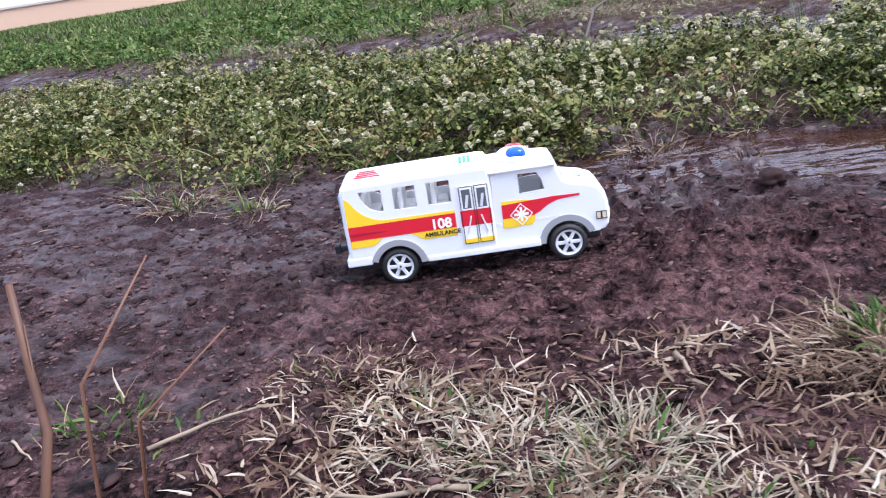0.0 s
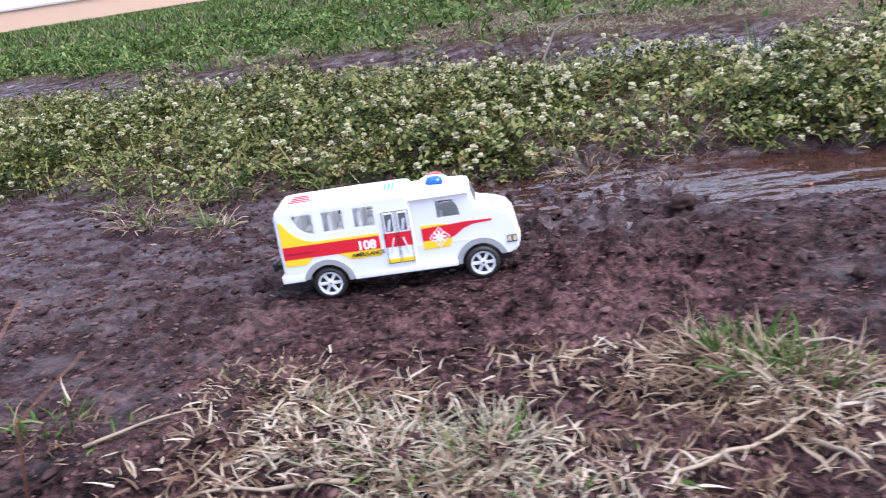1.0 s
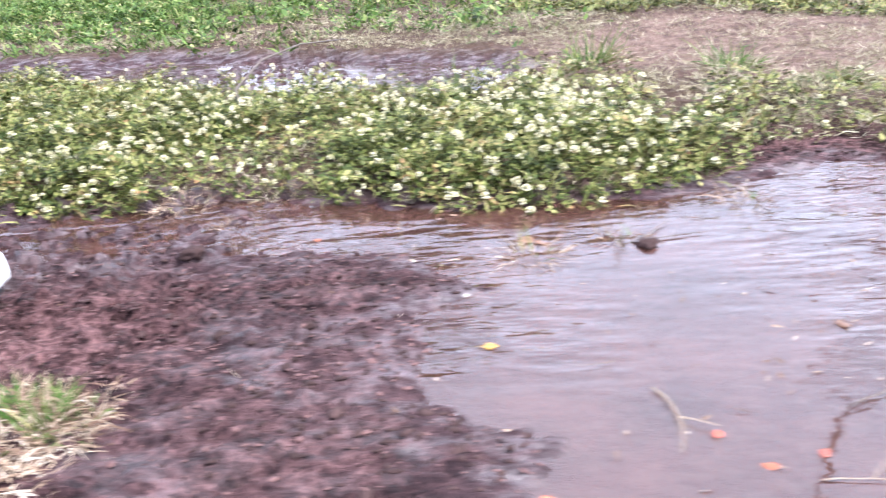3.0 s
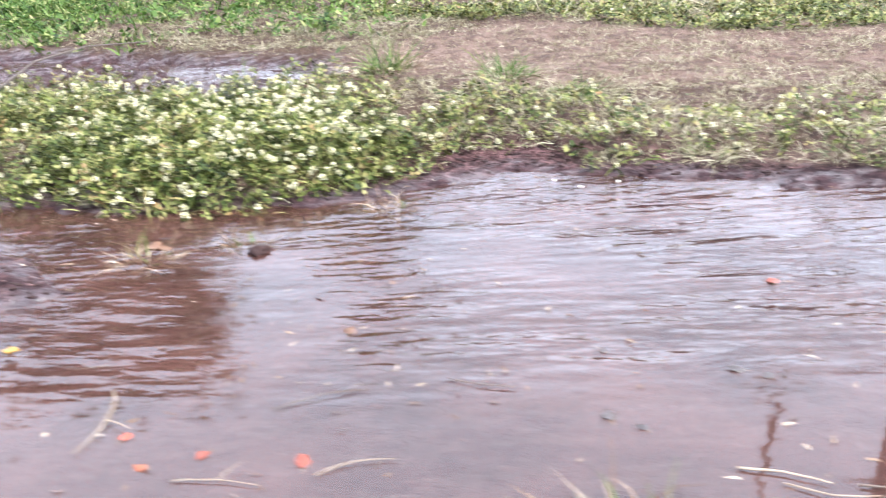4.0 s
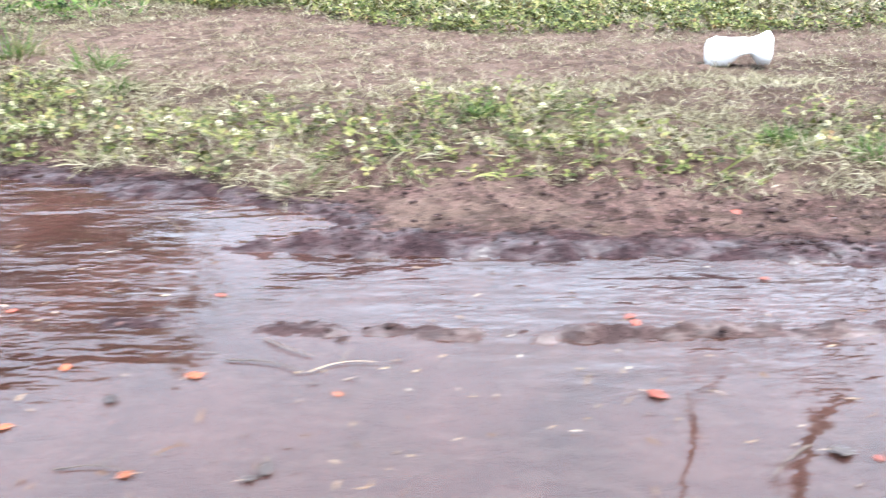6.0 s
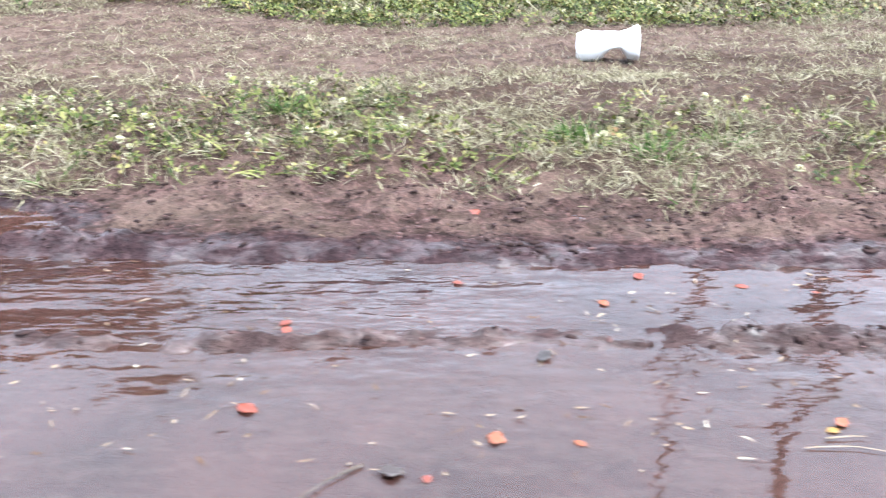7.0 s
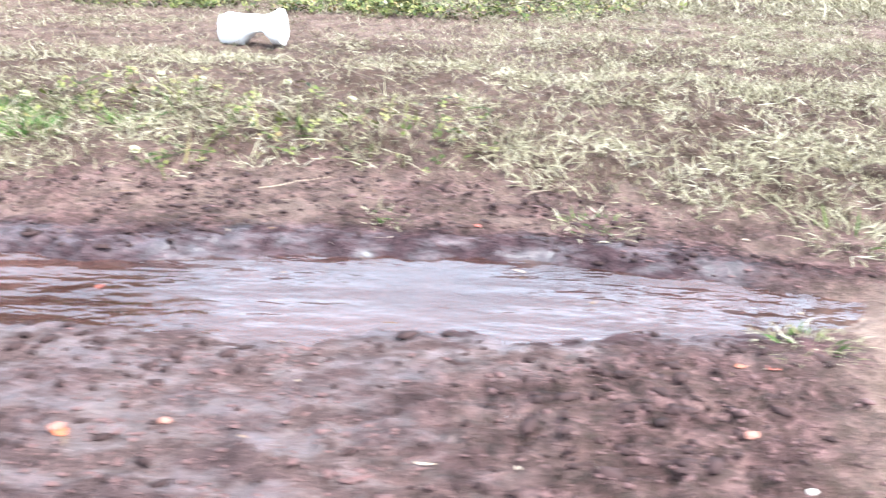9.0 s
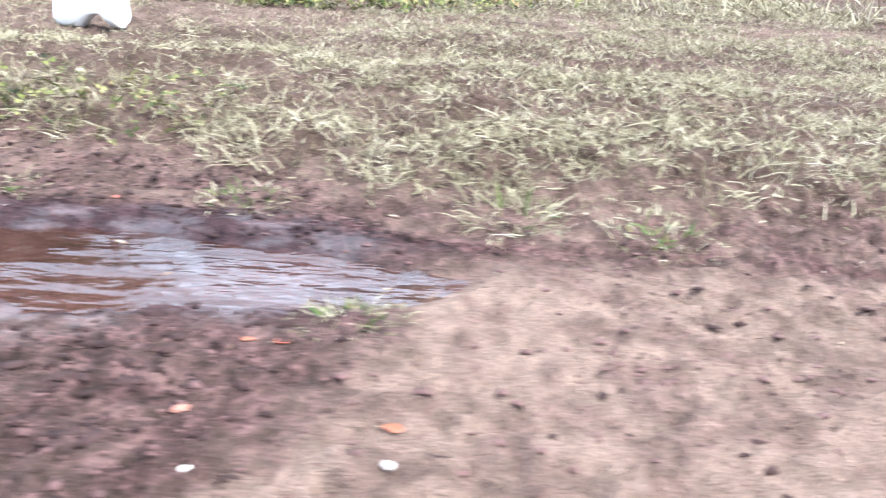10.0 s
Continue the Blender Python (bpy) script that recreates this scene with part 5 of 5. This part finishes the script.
    arch = [(0.36, 0.86, 0.02), (0.33, 0.92, 0.09), (0.36, 1.05, 0.13), (0.42, 1.2, 0.14), (0.50, 1.4, 0.12)]
    tagged(part("bramble_shoot", tube(arch, [0.003, 0.003, 0.0026, 0.002, 0.0015]), BARK, None, "", True), "dark arching bare shoot over the clover", "shoot")
    tuft(0.471, 0.316, 0.012, 0.024, 26, 0, STRAW, "small withered plant stub standing in mud", 240)


def build_cup():
    """A crumpled paper cup on its side."""
    bm = bmesh.new()
    prof = [(0.0, 0.004), (0.002, 0.034), (0.02, 0.037), (0.05, 0.037), (0.078, 0.031), (0.098, 0.030), (0.115, 0.036), (0.132, 0.043), (0.138, 0.044), (0.137, 0.041), (0.118, 0.033), (0.10, 0.026), (0.06, 0.024), (0.02, 0.03)]
    rows = []
    for k, (x, r) in enumerate(prof):
        row = []
        for j in range(36):
            a = 2 * math.pi * j / 36
            d = 1 + 0.16 * noise.noise(Vector((x * 45, math.cos(a) * 1.6, math.sin(a) * 1.6))) + 0.05 * noise.noise(Vector((x * 140, math.cos(a) * 5, math.sin(a) * 5)))
            z = math.sin(a) * r * d
            if x > 0.05 and x < 0.115 and z < 0:
                z *= 0.35
            row.append(bm.verts.new((x - 0.07, math.cos(a) * r * d, z + 0.045 + 0.05 * (x - 0.05))))
        rows.append(row)
    for a, b in zip(rows, rows[1:]):
        for j in range(36):
            bm.faces.new((a[j], a[(j + 1) % 36], b[(j + 1) % 36], b[j]))
    bm.faces.new(rows[0][::-1])
    ob = part("paper_cup", bm, CUP, None, "", True)
    base = ground_height(np.array([3.035]), np.array([1.35]))[0]
    ob.matrix_basis = Matrix.Translation((3.035, 1.35, float(base) - 0.006)) @ pose(0, 0, 0, 0, -2, -6) @ Matrix.Diagonal((1.14, 1.0, 1.0, 1))
    return tagged(ob, "crumpled white paper cup lying on dry ground", "cup")


def build_tree(x, y, height, spread, leaves, label, seed, lean=0.0, mat=None):
    rnd = random.Random(seed)
    r = np.random.default_rng(seed)
    z = float(ground_height(np.array([x]), np.array([y]))[0])
    tree = tagged(new("tree"), label, "tree")
    tree.location = (x, y, z)
    pts = [(lean * height * (k / 6) ** 1.3 + rnd.uniform(-0.02, 0.02) * height * (k > 0), rnd.uniform(-0.02, 0.02) * height * (k > 0), height * (0.92 if leaves else 1) * k / 6 - 0.05) for k in range(7)]
    thick = height * (0.022 if leaves else 0.011)
    trunk = part("trunk", tube(pts, [thick * (1.15 - 0.8 * k / 6) for k in range(7)], 10), BARK, tree, "", True)
    tips = []
    for k in range(11 if leaves else 6):
        u = rnd.uniform(0.35, 0.95)
        i = int(u * 6)
        s = Vector(pts[i])
        a = rnd.uniform(0, 6.28)
        reach = spread * rnd.uniform(0.5, 1.0) * (1.15 - 0.5 * u)
        e = s + Vector((math.cos(a) * reach, math.sin(a) * reach, reach * rnd.uniform(0.3, 0.9)))
        part("limb", tube([s, (s + e) / 2 + Vector((0, 0, -0.08 * reach)), e], [thick * 0.45, thick * 0.3, thick * 0.12], 7), BARK, tree, "", True)
        tips += [e, (s + e) / 2]
    if leaves:
        cen = np.array([[*t] for t in tips])
        pick = cen[r.integers(0, len(cen), leaves)] + r.normal(0, spread * 0.2, (leaves, 3))
        a = r.uniform(0, 6.28, leaves)
        me = mesh_np("crown", *blades(r, pick, r.uniform(0.03, 0.07, leaves) * height, r.uniform(0.02, 0.04, leaves) * height, a, r.uniform(-0.6, 0.6, leaves), r.uniform(0, 0.8, leaves)), mat or GRASS)
        crown = new("crown", me)
        crown.parent = tree
    return tree


def build_wall():
    """A low pale boundary wall, far across the meadow."""
    bm = block(-11, 11, -0.12, 0.12, -0.2, 0.62, 0.02)
    wall = part("wall_boundary", bm, PALE_WALL, None)
    wall.matrix_basis = pose(-17.0, 24.0, 0, 0, 0, 24)
    tagged(wall, "low pale concrete boundary wall across the meadow", "wall", kind="structure")
    part("coping", block(-11, 11, -0.16, 0.16, 0.62, 0.72, 0.02), PALE, wall, "whitish coping")


CRUMB = tint("mud_crumb", (0.04, 0.021, 0.020), (0.14, 0.072, 0.065), 0.6, 0.2)
DARK_CRUMB = tint("wet_black_mud", (0.012, 0.007, 0.0065), (0.045, 0.025, 0.023), 0.85, 0.12)
PALE_WALL = tint("pale_render", (0.58, 0.38, 0.25), (0.70, 0.50, 0.36), 0.8)
build_foreground()
build_bits()
build_cup()
build_wall()
build_tree(0.2, 7.8, 3.3, 0.6, 3200, "dense dark green young tree beyond the grass", 900)
build_tree(-15.5, 32.0, 19.0, 5.8, 5200, "broad leafy tree with olive-brown crown beyond the meadow", 901, mat=HAY)
build_tree(8.0, 10.0, 13.0, 0.9, 0, "tall slender bare tree beyond the track", 902)
build_tree(7.0, 10.4, 9.5, 0.5, 0, "tall slender bare tree leaning beside another", 903, lean=-0.10)
